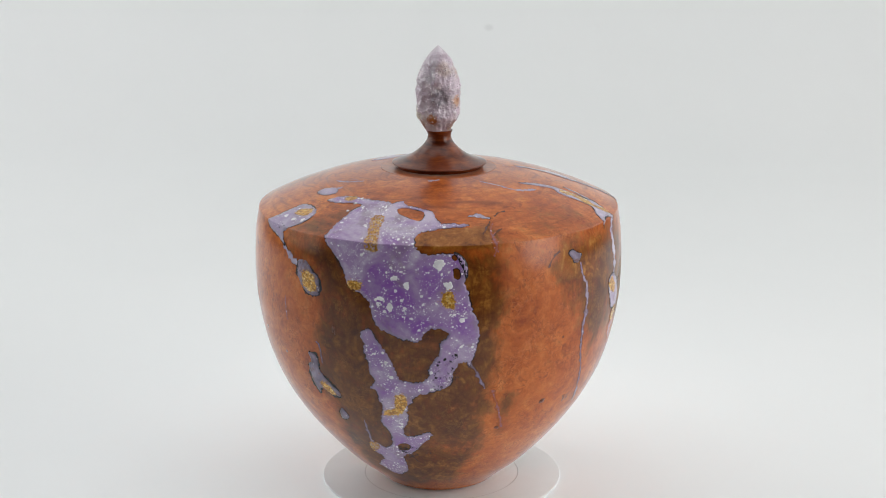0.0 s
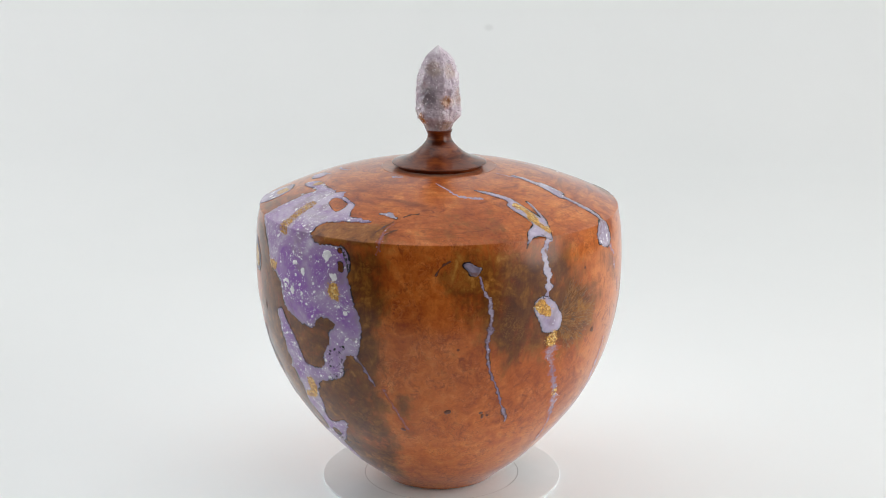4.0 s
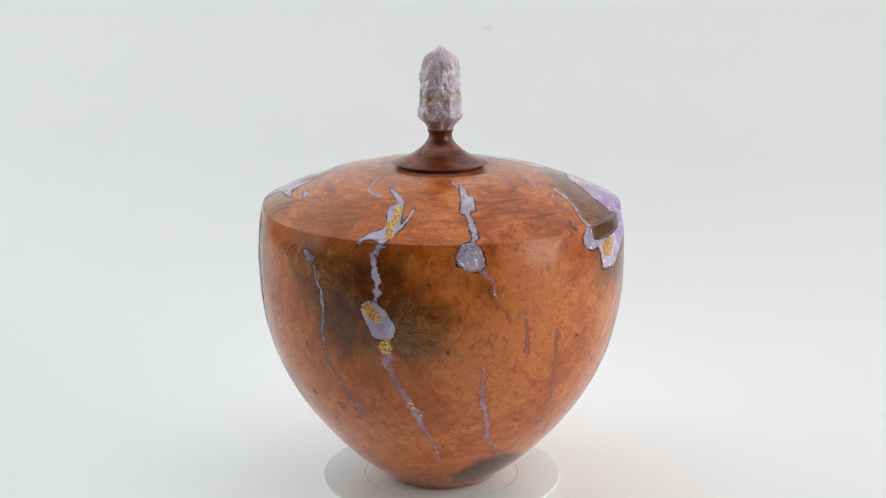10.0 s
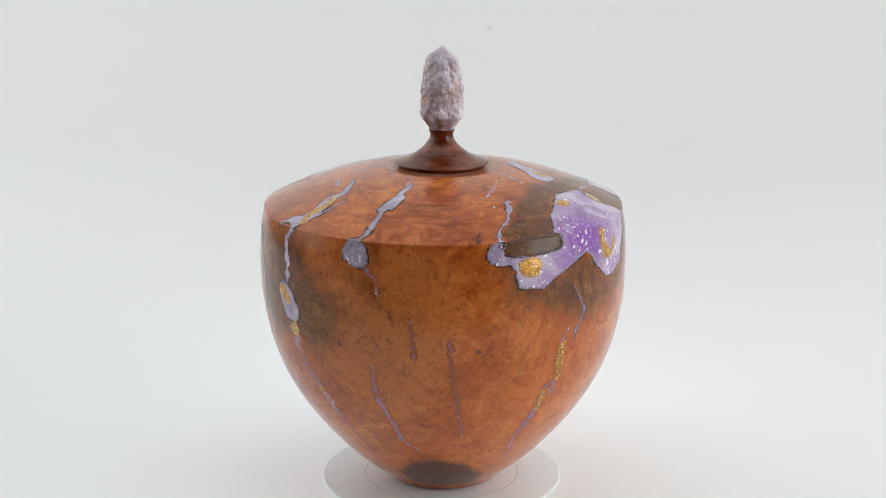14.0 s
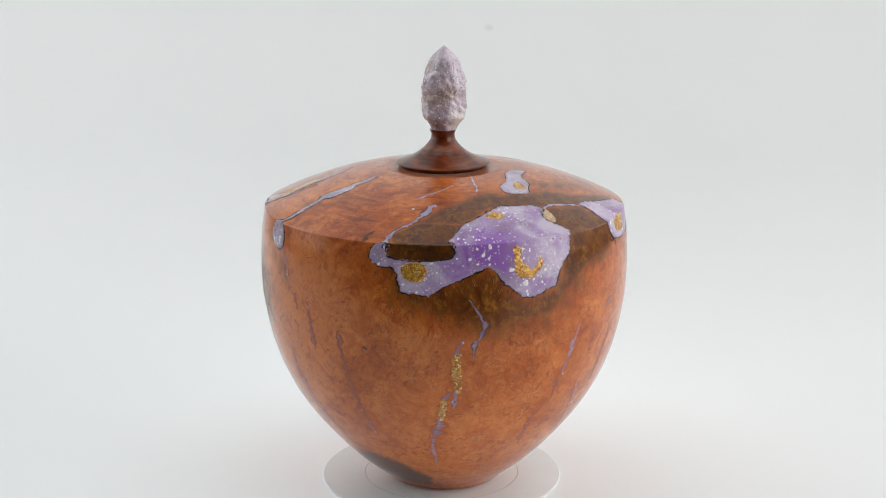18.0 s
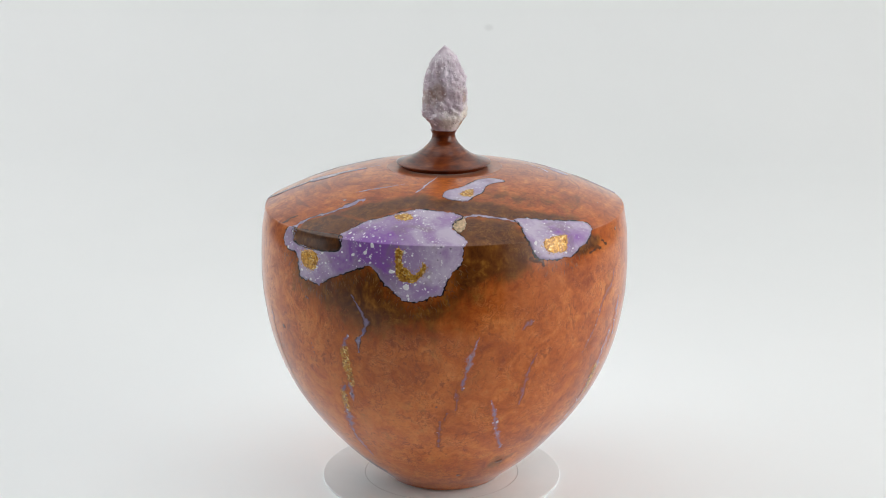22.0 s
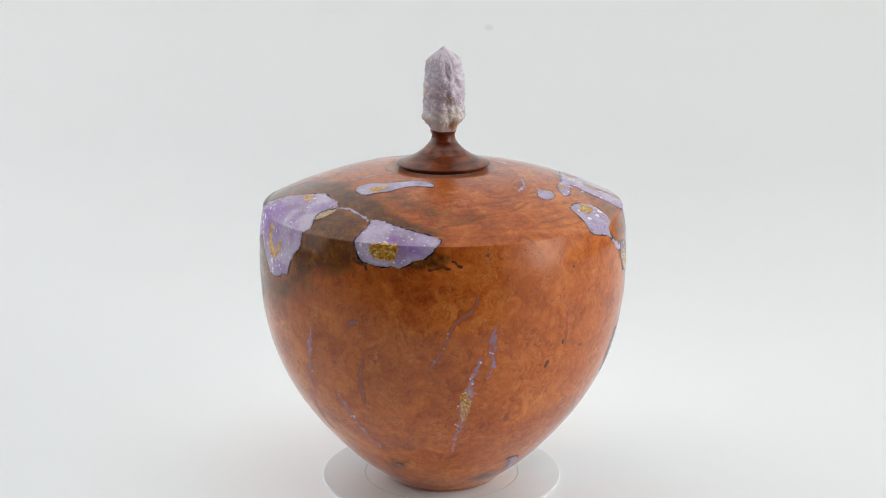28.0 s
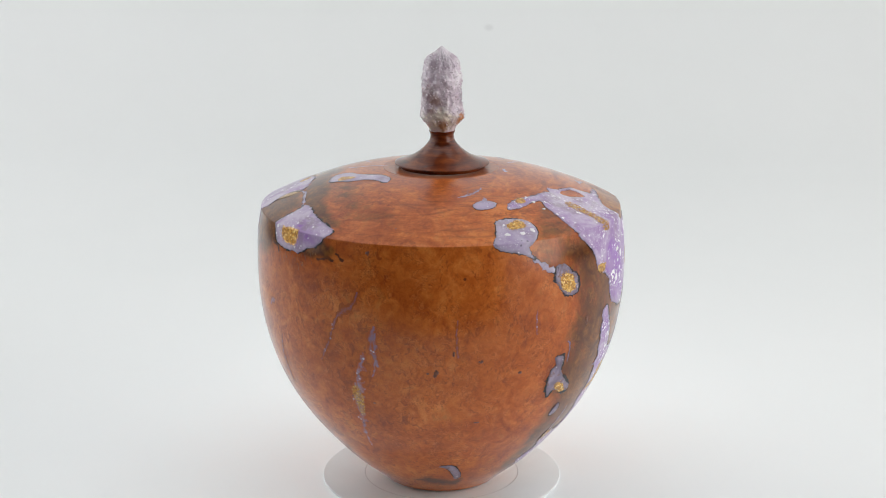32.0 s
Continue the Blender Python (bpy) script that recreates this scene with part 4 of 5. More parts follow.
BLACK_VEINS.append([(132.6, 0, 0.9), (132.6, 5.2, 1.2), (134.1, 9.1, 0.9)])
D_BIG_A = [(309.1, -4.6), (323.4, -2.7), (354.3, -1.3), (378, -2), (380, -11.9), (378.5, -39.5), (377.5, -69.8), (377, -96.7), (377.8, -131.9),
    (369.6, -175.2), (329.5, -189.8), (314.7, -164.4), (319.8, -119.9), (321, -80.6), (320.7, -59.2), (325.2, -30.9), (317.2, -11.3)]
D_DOME_ARM = [(309, 2.6), (313.5, 13.6), (321.4, 29.9), (326.6, 31.2), (325.6, 11.1), (325.6, -2.7)]
D_DOME_TAN = [(353.1, 5.2), (355.4, 11.1), (364.7, 14.9), (378.3, 14.2), (379.4, 5.2), (377.4, -2.7), (354.3, -1.3)]
D_EYE = [(39.6, -5.3), (66, -2), (79.8, -13.9), (89.9, -38.8), (86.9, -57.9), (73.4, -67.8), (56.1, -70.5), (43, -38.8), (38.1, -14.6)]
D_BURST = [(74, -38.8), (81.7, -35.5), (89.9, -46), (89.2, -59.2), (81.8, -65.2), (73.4, -69.2), (71.9, -55.2)]
D_FORK_DOME = [(45.1, 5.2), (62.7, 5.2), (66.8, 38.6), (69.3, 2), (49.2, -5.3)]
D_BAND = [(141, -12.6), (143.8, -27.7), (151.5, -32.9), (161.3, -43.4), (172.6, -48.6), (189.6, -45.4), (200, -30.9), (205.7, -10.6), (216, -4.6),
    (218.8, 0), (211.6, 13.6), (199, 23.7), (197.7, 1.3), (192.2, -25.7), (181.6, -30.3), (169, -12.6), (151.5, -27.7), (143.8, -21.8)]
D_CHIP = [(138.7, -1.3), (142.3, 0.7), (158.1, 2.6), (159.6, -3.3), (157.7, -7.3), (149.7, -8.6), (142.7, -8), (140.2, -5.3)]
D_CHIP_DOME = [(140.9, 6.5), (148, 18.7), (156.4, 18), (162.3, 17.4), (158, 3.3), (141.9, 2)]
D_BAND_DOME = [(146.1, 18), (155.2, 36.1), (178.9, 49.5), (214.2, 39.2), (245.3, 8.5), (215.9, 19.9), (193, 31.2), (175.6, 31.2), (162.3, 18)]
D_TEAR_SIDE = [(196.1, 20.5), (199.1, 25.6), (217.3, 18.7), (217.1, 1.3), (219.2, -8.6), (215.7, -13.9), (197.8, -25.7), (193, -19.8), (197.4, -1.3)]
D_TEAR_TIP = [(241.1, -2.7), (245.7, -6), (242.8, -11.3), (234, -11.9)]
D_FOOT = [(93.4, -168.2), (106.8, -149.9), (117.7, -145.5), (132.9, -152.5), (148.9, -172.1), (147.6, -186.8), (116.5, -186.8), (96, -181.5)]
D_FOOT_B = [(259.2, -174.1), (272, -165.3), (286.3, -173.1), (293.2, -169.1), (292.4, -183.6), (270.1, -180.4)]
D_LONG = [(210.8, 50.1), (223.6, 57.3), (233.1, 42.2), (259.9, 28.7), (261.6, 18), (239.7, 21.8), (222.5, 30.6), (214.5, 39.8)]
D_RING_SIDE = [(308.2, -1.3), (331.2, -8), (337.5, -40.1), (333.7, -80), (349.9, -122.2), (334.9, -132.8), (314.6, -93.9), (318.2, -72.5),
    (323, -46.7), (322.5, -21.1), (309.7, -10.6)]
D_DROP = [(91.8, -13.9), (99.1, -14.6), (105.4, -23.1), (105.2, -42.1), (94.8, -30.3)]
D_CRACKS = [(12.3, 16.8), (20.1, 18), (20.9, -2.7), (18.2, -7.3), (12.3, -2)]
D_SPOT_A = [(19.8, -83.4), (26, -86.8), (27, -119.1), (21.6, -122.2), (19.7, -100.3)]
D_SPOT_B = [(217.7, -146.4), (228.4, -144.6), (223.5, -162.5), (212.7, -164.4)]
D_PALE = [(88.7, -1.3), (107.2, 0), (126.6, -8), (128.9, -34.2), (124.2, -73.2), (111.7, -109.1), (91.1, -114.4), (85.4, -51.9)]
D_SMOKE = [(177, -46), (195.2, -34.2), (209.8, -38.1), (211.5, -64.5), (208, -103.2), (190.3, -120.7), (180.1, -100.3), (175.3, -70.5)]
A_KNOB = [(38.7, -5.4), (56.7, -2.3), (60.2, -14.1), (55.3, -30.2), (46.6, -28.6), (39.1, -17.8)]
A_BIG = [(10.3, -3.1), (17.5, -4.5), (17.2, -21.3), (16, -43.2), (13, -66.0), (11.4, -51.9), (10.1, -26.1)]
A_BAND = [(151.0, -30.7), (159.0, -17.2), (167.1, -14.6), (173.8, -24.0), (180.8, -33.2), (172.1, -39.6), (159.1, -38.5)]
A_FRINGE = [(161.0, -22.9), (177.7, -31.0), (186.1, -34.7), (197.2, -25.7), (202.0, -1.9), (204.8, -13.7), (195.4, -35.6), (181.7, -45.9), (164.2, -38.0)]
A_LOWER = [(344.3, -52.5), (364.1, -58.0), (367.8, -79.5), (357.3, -86.9), (352.1, -124.4), (372.8, -131.0), (378, -175), (341.3, -185), (344.2, -115.2)]
D_DOME_SMOKE = [(24, 8), (38, 34), (56, 30), (64, 8), (66, 1), (44, 1), (30, 3)]
BLACK_DOTS = [[(359.5, -63.5), (366.2, -58.3), (367.0, -74.0), (362.6, -83.5), (357.1, -85.2), (358.2, -75.5)],
              [(342.5, -130.5), (356.8, -129.5), (357.4, -138.5), (348.5, -143.5), (342.8, -137.5)]]
KNOTS = [(132.9, -60.5, 0.9, 0.8), (147.4, -66.5, 0.6, 0.48), (147, -63.8, 0.45, 0.48), (147.6, -69.2, 0.45, 0.48), (257.4, -5.3, 0.75, 1.28),
    (290.3, -65.2, 0.6, 0.64), (277.1, -73.2, 0.9, 1.28), (277.5, -71.2, 1.2, 1.44), (275, -71.9, 0.75, 0.8), (291.1, -65.2, 0.75, 0.96),
    (303.7, -74.5, 1.05, 0.8), (256.7, -94.6, 0.9, 0.48), (291.3, -107.6, 2.1, 0.64), (282.7, -59.9, 0.6, 1.6), (317, -71.9, 0.6, 0.48),
    (37.7, -99.6, 2.25, 1.44), (49.2, -101.7, 1.2, 0.96), (21.8, -115.2, 1.8, 1.28)]
KNOTS += [(49.9, -104.7, 0.9, 1.76), (38.2, -99.6, 1.2, 1.6), (132.5, -59.9, 1.2, 0.96), (146.8, -36.2, 0.75, 0.64), (103.7, -77.2, 0.75, 0.64),
    (200, -166.3, 2.7, 1.44), (220.9, -153.4, 3.6, 1.6), (256.9, -5.3, 0.6, 0.8), (147.5, -36.8, 0.6, 0.8), (189, -95.3, 0.75, 0.64),
    (221.4, -153.4, 2.1, 1.92), (263.6, 14.2, 0.6, 0.48), (89.3, -59.9, 1.2, 1.92), (100.9, -81.3, 0.75, 0.96), (188.7, -128.7, 0.75, 1.28),
    (328.2, -51.3, 0.6, 2.88), (327.6, -50.6, 0.6, 2.56)]
CHIPS = [(0.5, -10, 2.7, 3.06), (3, -21.1, 2.4, 2.04), (347.5, -17.8, 1.8, 1.36), (351.1, -21.8, 1.35, 2.38), (343.2, -29.6, 2.1, 1.19),
    (346.2, -34.2, 1.5, 2.38), (322.3, 33, 1.2, 1.02), (322.8, 24.9, 1.2, 0.85), (322.2, 38.6, 1.05, 0.85), (180.8, -22.4, 1.35, 2.04),
    (176.6, -14.6, 1.5, 1.02), (170.2, -1.3, 0.9, 1.36), (143.8, 32.4, 0.9, 0.68), (300.2, 7.2, 1.8, 1.19), (305.4, 7.2, 1.8, 1.36),
    (309.5, 8.5, 1.35, 1.53), (344.3, -66.5, 1.0, 0.9), (345.6, -75.9, 1.35, 1.19), (6.9, -40.8, 1.35, 1.53),
    (358.2, -82.7, 1.5, 1.02), (3.2, -31.6, 1.2, 1.02)]
BURST = (71.7, -47.3)


# ---- the urn ----
urn = new("urn")
tagged(urn, "glossy turned burl urn with lavender resin and gold inlay", "urn")


def urn_body():
    keep = sorted({*range(0, 259, 2), 257, 258, 259, 260, 261, *range(261, 399, 2)})
    prof = [(0.0, 0.0), (0.030, 0.0)] + [tuple(WALLP[i]) for i in keep if i > 0 and (WALLP[i][0] > 0.0338 or i < 100)]
    # a turned recess takes the lid
    prof += [(0.0335, 0.1906), (0.0332, 0.1899), (0.0326, 0.1893), (0.020, 0.1892), (0.0, 0.188)]
    # the sharp shoulder is eased by a hair
    k = next(i for i, p in enumerate(prof) if abs(p[1] - RIM_Z) < 1e-6)
    prof[k:k + 1] = [(RIM_R + 0.00002, RIM_Z - 0.0003), (RIM_R - 0.0001, RIM_Z - 0.00004), (RIM_R - 0.0003, RIM_Z + 0.0001)]
    bm = turned(prof, 480)
    dark, char, pale, amber = [bm.verts.layers.float.new(n) for n in ("dark", "char", "pale", "amber")]
    bm.verts.ensure_lookup_table()
    co = np.array([v.co for v in bm.verts])
    angle = np.degrees(np.arctan2(co[:, 0], -co[:, 1])) % 360
    r = np.hypot(co[:, 0], co[:, 1])
    s = np.where(co[:, 2] <= RIM_Z, np.interp(co[:, 2], WALLP[:260, 1], ARC[:260]), np.interp(-r, -WALLP[259:, 0], ARC[259:]))
    tones = np.zeros((4, len(co)))
    for outline, soft, force, kind in DARK_AREAS:
        loop = flat(outline)
        for turn in (-360, 0, 360):
            pts = np.stack([(angle + turn) * MM, s], 1)
            near = (pts[:, 0] > loop[:, 0].min() - 20) & (pts[:, 0] < loop[:, 0].max() + 20)
            if near.any():
                d = apart_from(loop, pts[near])
                f = force * np.clip(0.5 - d / (2 * soft), 0, 1)
                tones[kind, near] = np.maximum(tones[kind, near], f)
    # coordinates in which the feathered figure runs round the axis
    flow = bm.verts.layers.float_vector.new("flow")
    for v, a, h in zip(bm.verts, np.radians(angle), s):
        v[flow] = (0.050 * math.cos(a), 0.050 * math.sin(a), 0.0022 * h)
    for v, a, b, c, d in zip(bm.verts, *tones):
        v[dark], v[char], v[pale], v[amber] = a, b, c, d
    ob = part("body", bm, WOOD, urn, "orange-brown burl wood body with a clear gloss finish")
    ob.data.set_sharp_from_angle(angle=radians(22))
    ring = part("collar", turned([(0.0225, 0.1890), (0.0333, 0.1890), (0.0338, 0.1908), (0.0335, 0.19105), (0.0240, 0.1912), (0.0225, 0.1907)], 160), COLLAR, urn, "brown wood collar let in round the mouth")
    ring.data.set_sharp_from_angle(angle=radians(30))


DARK_AREAS = [(D_BIG_A, 7, 0.95, 0), (D_DOME_ARM, 5, 0.6, 0), (D_DOME_TAN, 2.5, 1.3, 3), (A_KNOB, 7, 0.8, 3), (A_BIG, 6, 0.35, 3), (A_LOWER, 9, 0.42, 3), (A_BAND, 6, 0.32, 3), (A_FRINGE, 6, 0.42, 3), (D_BURST, 6, 0.75, 3), (D_EYE, 12, 0.95, 0), (D_BURST, 7, 0.85, 0), (D_FORK_DOME, 8, 0.55, 0), (D_DOME_SMOKE, 9, 0.30, 0),
              (D_BAND, 13, 1.15, 0), (D_CHIP_DOME, 2, 1.6, 0), (D_BAND_DOME, 5, 1.2, 0), (D_TEAR_SIDE, 6, 1.2, 0), (D_TEAR_TIP, 3, 1.4, 0),
              (D_FOOT, 6, 1.25, 1), (D_FOOT_B, 5, 1.1, 1), (D_LONG, 8, 0.6, 0), (D_RING_SIDE, 7, 0.85, 0), (D_DROP, 6, 0.55, 0), (D_CRACKS, 5, 0.5, 0), (D_SPOT_A, 4, 0.6, 0), (D_SPOT_B, 4, 0.6, 0),
              (D_PALE, 14, 1.0, 2), (D_SMOKE, 14, 0.12, 0)]
urn_body()


fringe_of = {}


def inlay(outline, material, label, golds=(), holes=(), seed=0.0, rough=0.3, line=0.4, violet=(), white=0.0):
    loop = ragged(outline, 0.42, rough, seed)
    cut = [ragged(h, 0.5, 0.2, seed + 4) for h in holes]
    ob = part("inlay", sheet(loop, cut, 0.15, 1.6, violet), material, urn, label)
    for k, ring in enumerate((loop, *cut)):
        part("charred_edge", rim_line(ring, 1.25 * line, 0.19, seed + k), EDGE, ob, "thin black line round the inlay")
    fringe_of[label] = loop
    if white:
        tagged(part("fleck_scatter", flecks(loop, cut, white, int(seed) + 70), FLECK, ob, "scattered white crystal chips"), kind="stuff")
    for k, g in enumerate(golds):
        part("gold_patch", gilded(g, 0.75, seed + 20 + k, 0.23, g is GOLD_A or g is GOLD_E), GOLD, ob, "grainy gold flakes set in resin")
    return ob


def gilded(outline, rough, seed, lift, loose=False):
    """A patch of gold flakes, with loose grains strewn round its edge, or of loose grains alone."""
    loop = ragged(outline, 0.35, rough, seed)
    rnd = random.Random(int(seed * 7))
    if loose:
        lo, hi = loop.min(0), loop.max(0)
        spots = np.array([(rnd.uniform(lo[0] - 0.4, hi[0] + 0.4), rnd.uniform(lo[1], hi[1])) for _ in range(int(11 * (hi[0] - lo[0] + 0.8) * (hi[1] - lo[1])))])
        spots = spots[apart_from(loop, spots) < 0.15]
        spots = [(x, y) for x, y in spots if noise.noise((x * 0.8, y * 0.8, seed)) > -0.22]
        bm = bmesh.new()
    else:
        spots = [p for p in loop[::2] for _ in range(2)]
        bm = sheet(loop, (), lift, 1.2)
    for x, y in spots:
        spread = 0.1 if loose else 0.75
        cx, cy, r = x + rnd.gauss(0, spread), y + rnd.gauss(0, spread), rnd.uniform(0.12, 0.34)
        high = lift + rnd.uniform(0.01, 0.05)
        ring = [bm.verts.new(on_wall((cx + r * math.cos(q)) / MM, cy + r * math.sin(q), high)) for q in np.arange(5) * 1.2566 + rnd.uniform(0, 1.2)]
        bm.faces.new(ring)
    outward(bm)
    return bm


def inlays():
    big = BIG_UPPER + BIG_RIGHT_FOOT + BIG_LEFT + BIG_LEFT_TOP
    inlay(big, LILAC, "large lavender resin inlay with white crystal flecks", (GOLD_A, GOLD_B, GOLD_C, GOLD_D, GOLD_E, GOLD_H), (HOLE_A, HOLE_B, HOLE_C, HOLE_D), 1.0, 0.9, 0.24,
          ((346, -28, 14, 1.0), (366, -44, 12, 1.1), (352, -42, 12, 0.8), (358, -20, 16, 0.5), (342, -60, 9, 0.7), (343, -85, 8, 0.6), (338, 24, 24, -0.45), (356, 20, 14, -0.4)), 0.75)
    inlay(WHITE, PALE, "pale lilac resin inlay crossing the shoulder edge", (GOLD_F,), (), 2.0, 0.6, 0.35, (), 0.4)
    inlay(RING, GREY, "grey resin inlay ringed in black", (GOLD_G,), (), 3.0, 0.5, 0.75)
    inlay(SPOT, PALE, "small pale lilac resin spot", (), (), 4.0, 0.5, 0.12)
    inlay(LOWER, GREY, "narrow violet-grey resin inlay with black border", (GOLD_I,), (), 5.0, 0.35, 1.2)
    inlay(SLIVER, GREY, "small grey resin sliver", (), (), 6.0, 0.2, 0.3)
    inlay(FOOT, GREY, "blue-grey resin chip beside the foot", (), (), 7.0, 0.25, 0.5)
    inlay(LONG, PALE, "long pale lilac resin inlay on the dome", (GOLD_J,), (), 8.0, 0.5, 0.35)
    inlay(TEAR, LILAC, "lavender resin inlay with a gold square", (GOLD_K,), (), 9.0, 0.65, 0.7, ((233, -2, 7, 1.2), (222, 6, 12, -0.2)), 0.25)
    inlay(BAND_LOWER + BAND_UPPER, LILAC, "broad lavender resin inlay below the shoulder edge", (GOLD_L, GOLD_M, GOLD_N), (), 10.0, 0.8, 0.55,
          ((174, -8, 14, 1.4), (163, -4, 13, 1.0), (180, 10, 12, 0.5), (182, 14, 26, -0.35), (192, -14, 14, -0.35), (149, -20, 12, -0.3)), 0.45)
    inlay(D_CHIP, DARKWOOD, "dark brown wood chip held in resin", (), (), 11.0, 0.15, 0.3)
    inlay(DROP, DROPLET, "drop-shaped lilac resin inlay below a crack", (), (), 12.0, 0.8, 0.5, (), 0.9)
    inlay(FORK, PALE, "forked lilac resin inlay with gold", (GOLD_Q,), (), 13.0, 0.5, 0.4)
    inlay(BULB, PALE, "bulb-shaped lilac resin inlay with gold", (GOLD_R, GOLD_S), (), 14.0, 0.6, 0.32)
    inlay(CREAM_BARK, CREAM, "cream bark fragment at the inlay edge", (), (), 16.0, 0.6, 0.3)
    inlay(CRESCENT, EDGE, "black crescent of charred wood", (), (), 17.0, 0.4, 0.1)
    inlay(KNOB, GREY, "small violet resin knot", (), (), 15.0, 0.25, 0.35)
    k = 30.0
    for veins, material, label in ((GREY_VEINS, SOFT_VEIN, "thin blue-grey resin vein"), (LILAC_VEINS, VEIN, "thin lilac resin vein"), (FAINT_VEINS, FAINT, "faint brown-violet crack line"), (BLACK_VEINS, CRACK, "black hairline crack")):
        for v in veins:
            k += 1
            crisp = material is VEIN and max(p[1] for p in v) > -20
            fill = material
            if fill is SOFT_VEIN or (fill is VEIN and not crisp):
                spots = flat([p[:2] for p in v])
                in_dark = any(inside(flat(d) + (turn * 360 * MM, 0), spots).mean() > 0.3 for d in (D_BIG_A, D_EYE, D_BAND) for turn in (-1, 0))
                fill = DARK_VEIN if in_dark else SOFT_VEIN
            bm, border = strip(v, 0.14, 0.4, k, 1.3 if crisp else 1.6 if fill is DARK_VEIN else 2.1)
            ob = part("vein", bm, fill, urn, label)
            if crisp and max(p[2] for p in v) > 1.7 and max(p[1] for p in v) < 40:
                part("charred_edge", rim_line(border, 0.20, 0.17, k), EDGE, ob, "thin black line round the vein")
    for g in (GOLD_O, GOLD_P, GOLD_T, GOLD_U):
        k += 1
        part("gold_patch", gilded(g, 0.55, k, 0.2, True), GOLD, urn, "grainy gold flakes set in a vein")


inlays()


def grain_marks():
    """Radiating grain beside the bulb, and a feathered fringe below the broad inlays."""
    rnd = random.Random(11)
    cx, cy = BURST[0] * MM, BURST[1]
    light, dark = [], []
    for k in range(700):
        turn = rnd.uniform(-1.15, 1.15)
        near = 3.5 + 26 * rnd.random() ** 1.2 * (1 - 0.35 * abs(turn))
        far = rnd.uniform(2.0, 6.0)
        x, y = cx + near * math.cos(turn), cy + near * math.sin(turn)
        (dark if k % 3 == 0 else light).append((x, y, turn + rnd.gauss(0, 0.2), far, rnd.uniform(0.14, 0.36)))
    for name, low, high, many in (("broad lavender resin inlay below the shoulder edge", -40, -6, 260), ("lavender resin inlay with a gold square", -20, -7, 50)):
        loop = fringe_of[name]
        along = np.roll(loop, -1, axis=0) - np.roll(loop, 1, axis=0)
        area = np.sum(loop[:, 0] * np.roll(loop[:, 1], -1) - np.roll(loop[:, 0], -1) * loop[:, 1])
        side = np.stack([along[:, 1], -along[:, 0]], 1) * (1 if area > 0 else -1)
        edge = [i for i in range(len(loop)) if low < loop[i, 1] < high and side[i, 1] < 0]
        for k in range(many):
            i = rnd.choice(edge)
            turn = math.atan2(side[i, 1], side[i, 0]) * 0.5 - math.pi / 4 + rnd.gauss(0, 0.25)
            off = rnd.uniform(0.4, 7.5)
            (light if k % 3 == 0 else dark).append((loop[i, 0] + off * math.cos(turn), loop[i, 1] + off * math.sin(turn), turn, rnd.uniform(1.2, 4.2), rnd.uniform(0.15, 0.34)))
    for rows, material, label in ((light, AMBER, "amber grain lines radiating from the inlay"), (dark, UMBER, "dark grain lines radiating from the inlay")):
        tagged(part("grain_figure", spikes(rows), material, urn, label), kind="stuff")
    for k, outline in enumerate(BLACK_DOTS):
        tagged(part("char_specks", flecks(flat(outline), (), 2.4, 90 + k, 0.21), EDGE, urn, "black charred specks in the resin"), kind="stuff")
    for k, (a, s, w, h) in enumerate(CHIPS):
        ring = [(a + w / MM * math.cos(u), s + h * math.sin(u)) for u in np.linspace(0, 2 * math.pi, 9)[:-1]]
        part("crystal_chip", sheet(ragged(ring, 0.35, 0.45 * min(w, h), 200.0 + k), (), 0.2, 0.8), FLECK, urn, "white crystal chip set in resin")


grain_marks()


def knots():
    for k, (a, s, w, h) in enumerate(KNOTS):
        ring = [(a + w / MM * math.cos(u), s + h * math.sin(u)) for u in np.linspace(0, 2 * math.pi, 9)[:-1]]
        part("knot", sheet(ragged(ring, 0.4, 0.5 * min(w, h), 100.0 + k), (), 0.05, 0.8), KNOTWOOD, urn, "small dark pin knot")


knots()


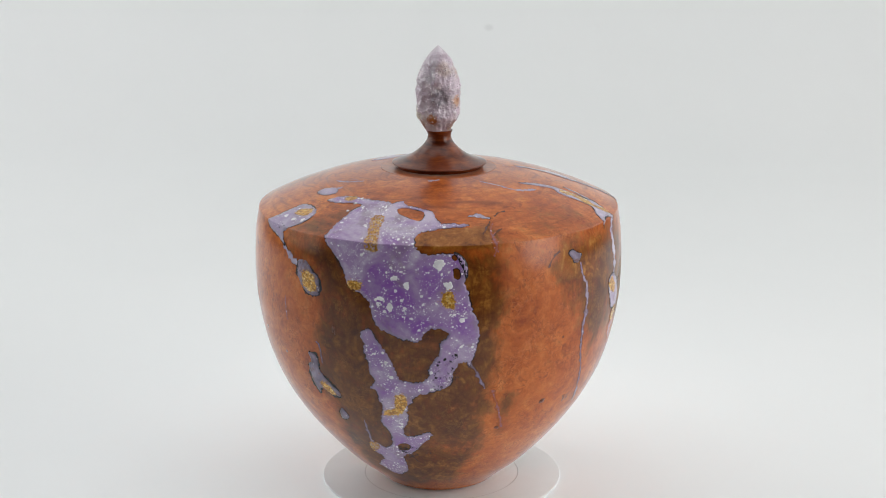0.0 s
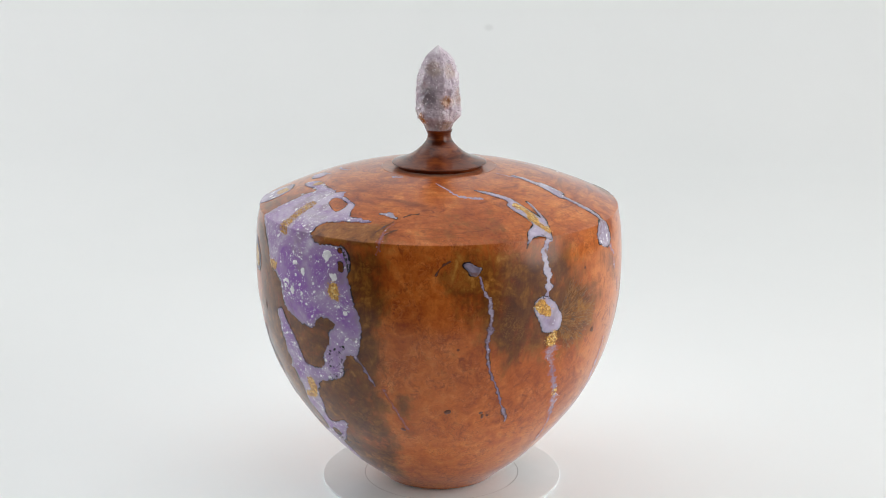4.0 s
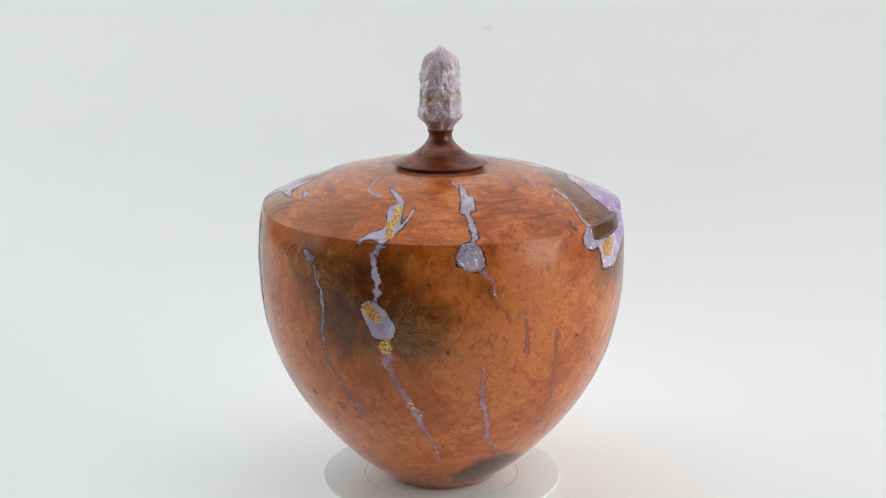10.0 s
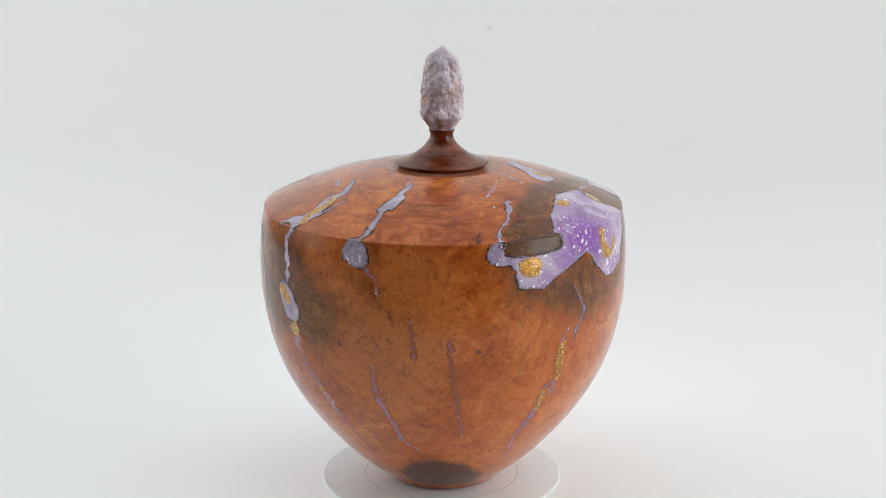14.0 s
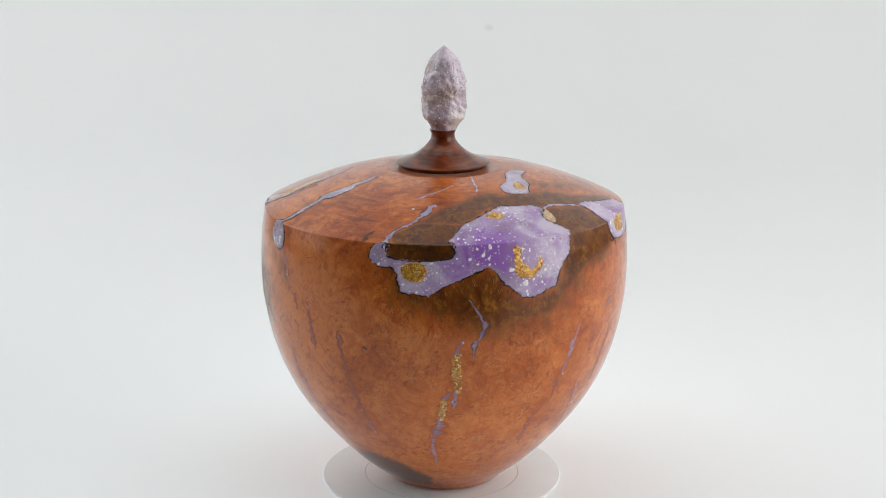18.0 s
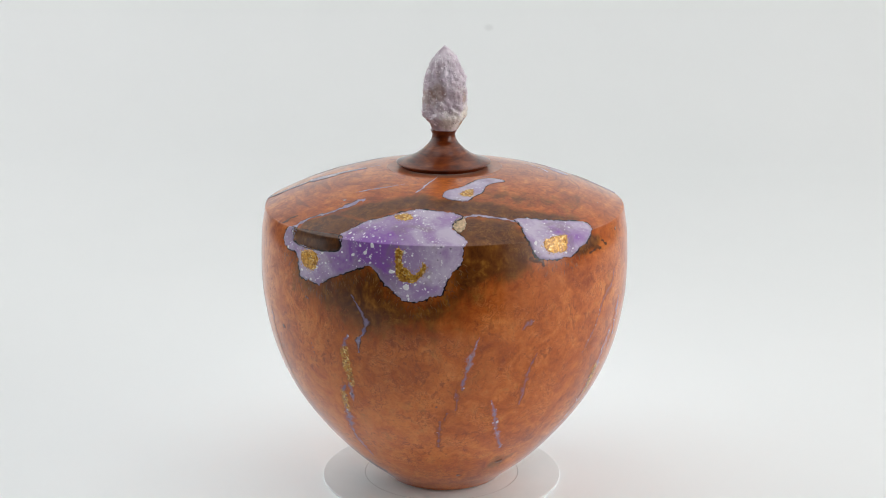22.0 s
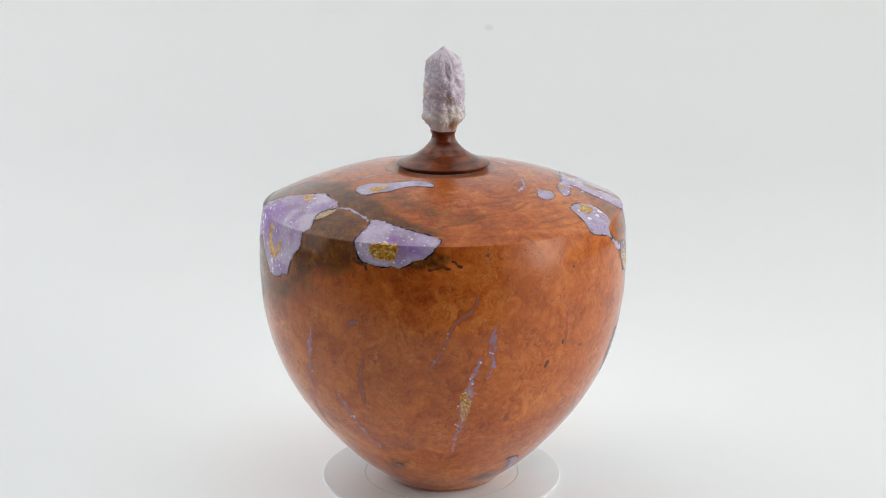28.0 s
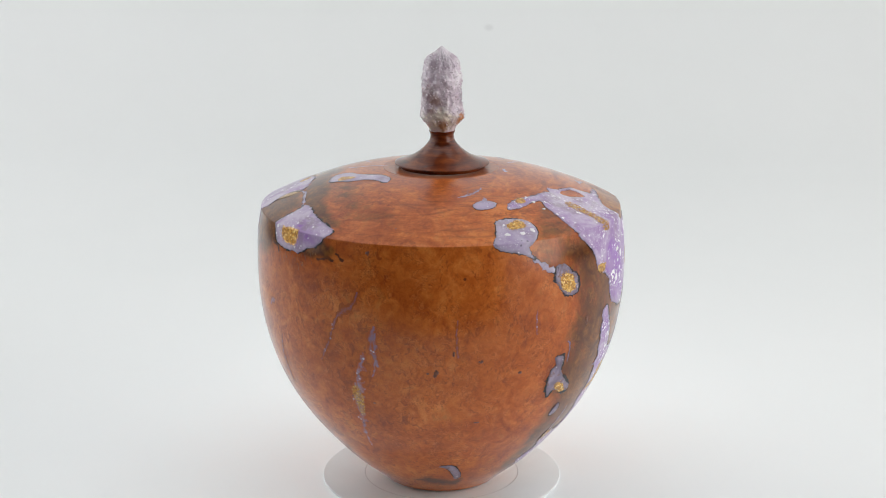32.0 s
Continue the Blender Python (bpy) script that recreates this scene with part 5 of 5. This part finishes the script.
def lid_and_crystal():
    knots = [(0, 0.1893), (0.0230, 0.1893), (0.0236, 0.1897), (0.0246, 0.1908), (0.0251, 0.1914), (0.0258, 0.1922), (0.0264, 0.1930), (0.0272, 0.1934), (0.0277, 0.1936), (0.0277, 0.1938), (0.0276, 0.1940), (0.0270, 0.1943), (0.0235, 0.1952), (0.0200, 0.1965),
             (0.0165, 0.1982), (0.0135, 0.2003), (0.0110, 0.2025), (0.0090, 0.2046), (0.0077, 0.2065), (0.0070, 0.2082), (0.0068, 0.2098), (0.0070, 0.2112), (0.0076, 0.2122),
             (0.0077, 0.2128), (0.0072, 0.2130), (0.0, 0.2130)]
    bm = turned(knots, 128)
    bmesh.ops.translate(bm, verts=bm.verts, vec=(0.0006, -0.0006, 0))
    lid = part("lid", bm, LIDWOOD, urn, "dark red turned wood lid with a narrow neck")
    lid.data.set_sharp_from_angle(angle=radians(40))
    egg = [(0.2127, 0.0070), (0.2157, 0.0083), (0.2196, 0.0108), (0.2262, 0.0124), (0.2362, 0.0122), (0.2461, 0.0106), (0.2527, 0.0078), (0.2577, 0.0046), (0.2620, 0.0004)]
    block = [(0.2127, 0.0070), (0.2157, 0.0084), (0.2180, 0.0104), (0.2206, 0.0121), (0.2232, 0.0117), (0.2260, 0.0112), (0.2395, 0.0110), (0.2511, 0.0100), (0.2550, 0.0086), (0.2588, 0.0040), (0.2620, 0.0004)]
    zs = np.linspace(0.2127, 0.2620, 60)
    re, rb = spline(egg, zs), spline(block, zs)

    def radius(a, i):
        c = math.cos(a) ** 2
        hexed = 1 - 0.05 * abs(math.sin(3 * a + 0.4))
        return (re[i] * (1 - c) + rb[i] * c) * hexed * (1.165 + 0.10 * noise.noise((2.2 * math.sin(a), 2.2 * math.cos(a), zs[i] * 150)) + 0.05 * noise.noise((5 * math.sin(a), 5 * math.cos(a), zs[i] * 420))) - 0.0006 * min(1, (59 - i) / 8)

    # one body, studded with blunt points that lean upwards
    rnd = random.Random(5)
    around, up = 260, 210
    ang = np.linspace(0, 2 * math.pi, around, endpoint=False)
    high = np.linspace(zs[0], zs[-1], up)
    level = np.interp(high, zs, np.arange(60))
    r = np.array([[radius(a, min(59, int(q))) * (1 - q % 1) + radius(a, min(59, int(q) + 1)) * (q % 1) for a in ang] for q in level])
    r *= np.array([[0.965 + 0.035 * noise.noise((math.sin(a) * 4, math.cos(a) * 4, z * 300)) for a in ang] for z in high])
    push = np.zeros_like(r)
    for n in range(1500):
        a, z = rnd.uniform(0, 2 * math.pi), rnd.uniform(0.2150, 0.2590)
        wide, tall = rnd.uniform(0.00035, 0.00075), rnd.uniform(0.00005, 0.00028)
        dx = (np.abs((ang - a + math.pi) % (2 * math.pi) - math.pi) * 0.0108)[None, :]
        dz = (high - z)[:, None]
        dz = np.where(dz > 0, dz * 1.5, dz * 0.75)
        push = np.maximum(push, tall * np.clip(1.25 - np.hypot(dx, dz) / wide, 0, 1))
    r += push * np.clip((high[-1] - high) / 0.006, 0, 1)[:, None]
    lift = push * 0.5
    bm = bmesh.new()
    rings = [[bm.verts.new((r[i, k] * math.sin(a) - 0.0001, -r[i, k] * math.cos(a) - 0.0006, high[i] + (lift[i, k] if i < up - 12 else 0))) for k, a in enumerate(ang)] for i in range(up)]
    for a, b in zip(rings, rings[1:]):
        for k in range(around):
            bm.faces.new((a[k], a[(k + 1) % around], b[(k + 1) % around], b[k]))
    bm.faces.new(rings[-1])
    bm.faces.new(rings[0][::-1])
    crystal = part("finial_crystal", bm, QUARTZ, urn, "pale amethyst crystal point with rusty stains")

    def crust(many, wide, tall):
        """Six-sided points that lean up and out from the crystal."""
        bm = bmesh.new()
        for n in range(many):
            i, k = rnd.randrange(14, up - 16), rnd.randrange(around)
            a = ang[k]
            base = Vector((r[i, k] * math.sin(a) - 0.0001, -r[i, k] * math.cos(a) - 0.0006, high[i] + lift[i, k]))
            out = (Vector((math.sin(a), -math.cos(a), rnd.uniform(0.1, 0.9))) + Vector([rnd.gauss(0, 0.2) for _ in range(3)])).normalized()
            side = out.orthogonal().normalized()
            other = out.cross(side)
            w, far = rnd.uniform(*wide), rnd.uniform(*tall)
            spin = rnd.uniform(0, 1)
            low, mid = [[bm.verts.new(base + out * h + (side * math.cos(q + spin) + other * math.sin(q + spin)) * w * f) for q in np.arange(6) * math.pi / 3] for h, f in ((-0.0004, 1.0), (far * 0.45, 0.9))]
            tip = bm.verts.new(base + out * far)
            for q in range(6):
                bm.faces.new((low[q], low[(q + 1) % 6], mid[(q + 1) % 6], mid[q]))
                bm.faces.new((mid[q], mid[(q + 1) % 6], tip))
            bm.faces.new(low[::-1])
        return bm

    tagged(part("crystal_crust", crust(340, (0.00018, 0.00045), (0.0003, 0.0011)), QUARTZ_POINTS, crystal, "small amethyst points covering the crystal", smooth=False), kind="stuff")
    # near-white facets put the crystal's sparkle into their colour
    tagged(part("crystal_glints", crust(170, (0.00016, 0.00032), (0.0002, 0.0005)), QUARTZ_TIPS, crystal, "tiny white facets whose colour stands in for glints", smooth=False), kind="stuff")


lid_and_crystal()


# ---- movement: the plate turns evenly and carries the urn, which stands a little off its centre ----
TURN = 8.7157


def motions():
    rows, plate_rows = [], []
    for i in range(65):
        t = i * 0.5
        spin = pose(0, 0, 0, 0, 0, -TURN * t)
        rows.append((t, spin @ pose(-0.0018, 0, 0)))
        plate_rows.append((t, spin))
    walk(urn, rows)
    walk(turntable, plate_rows)


motions()
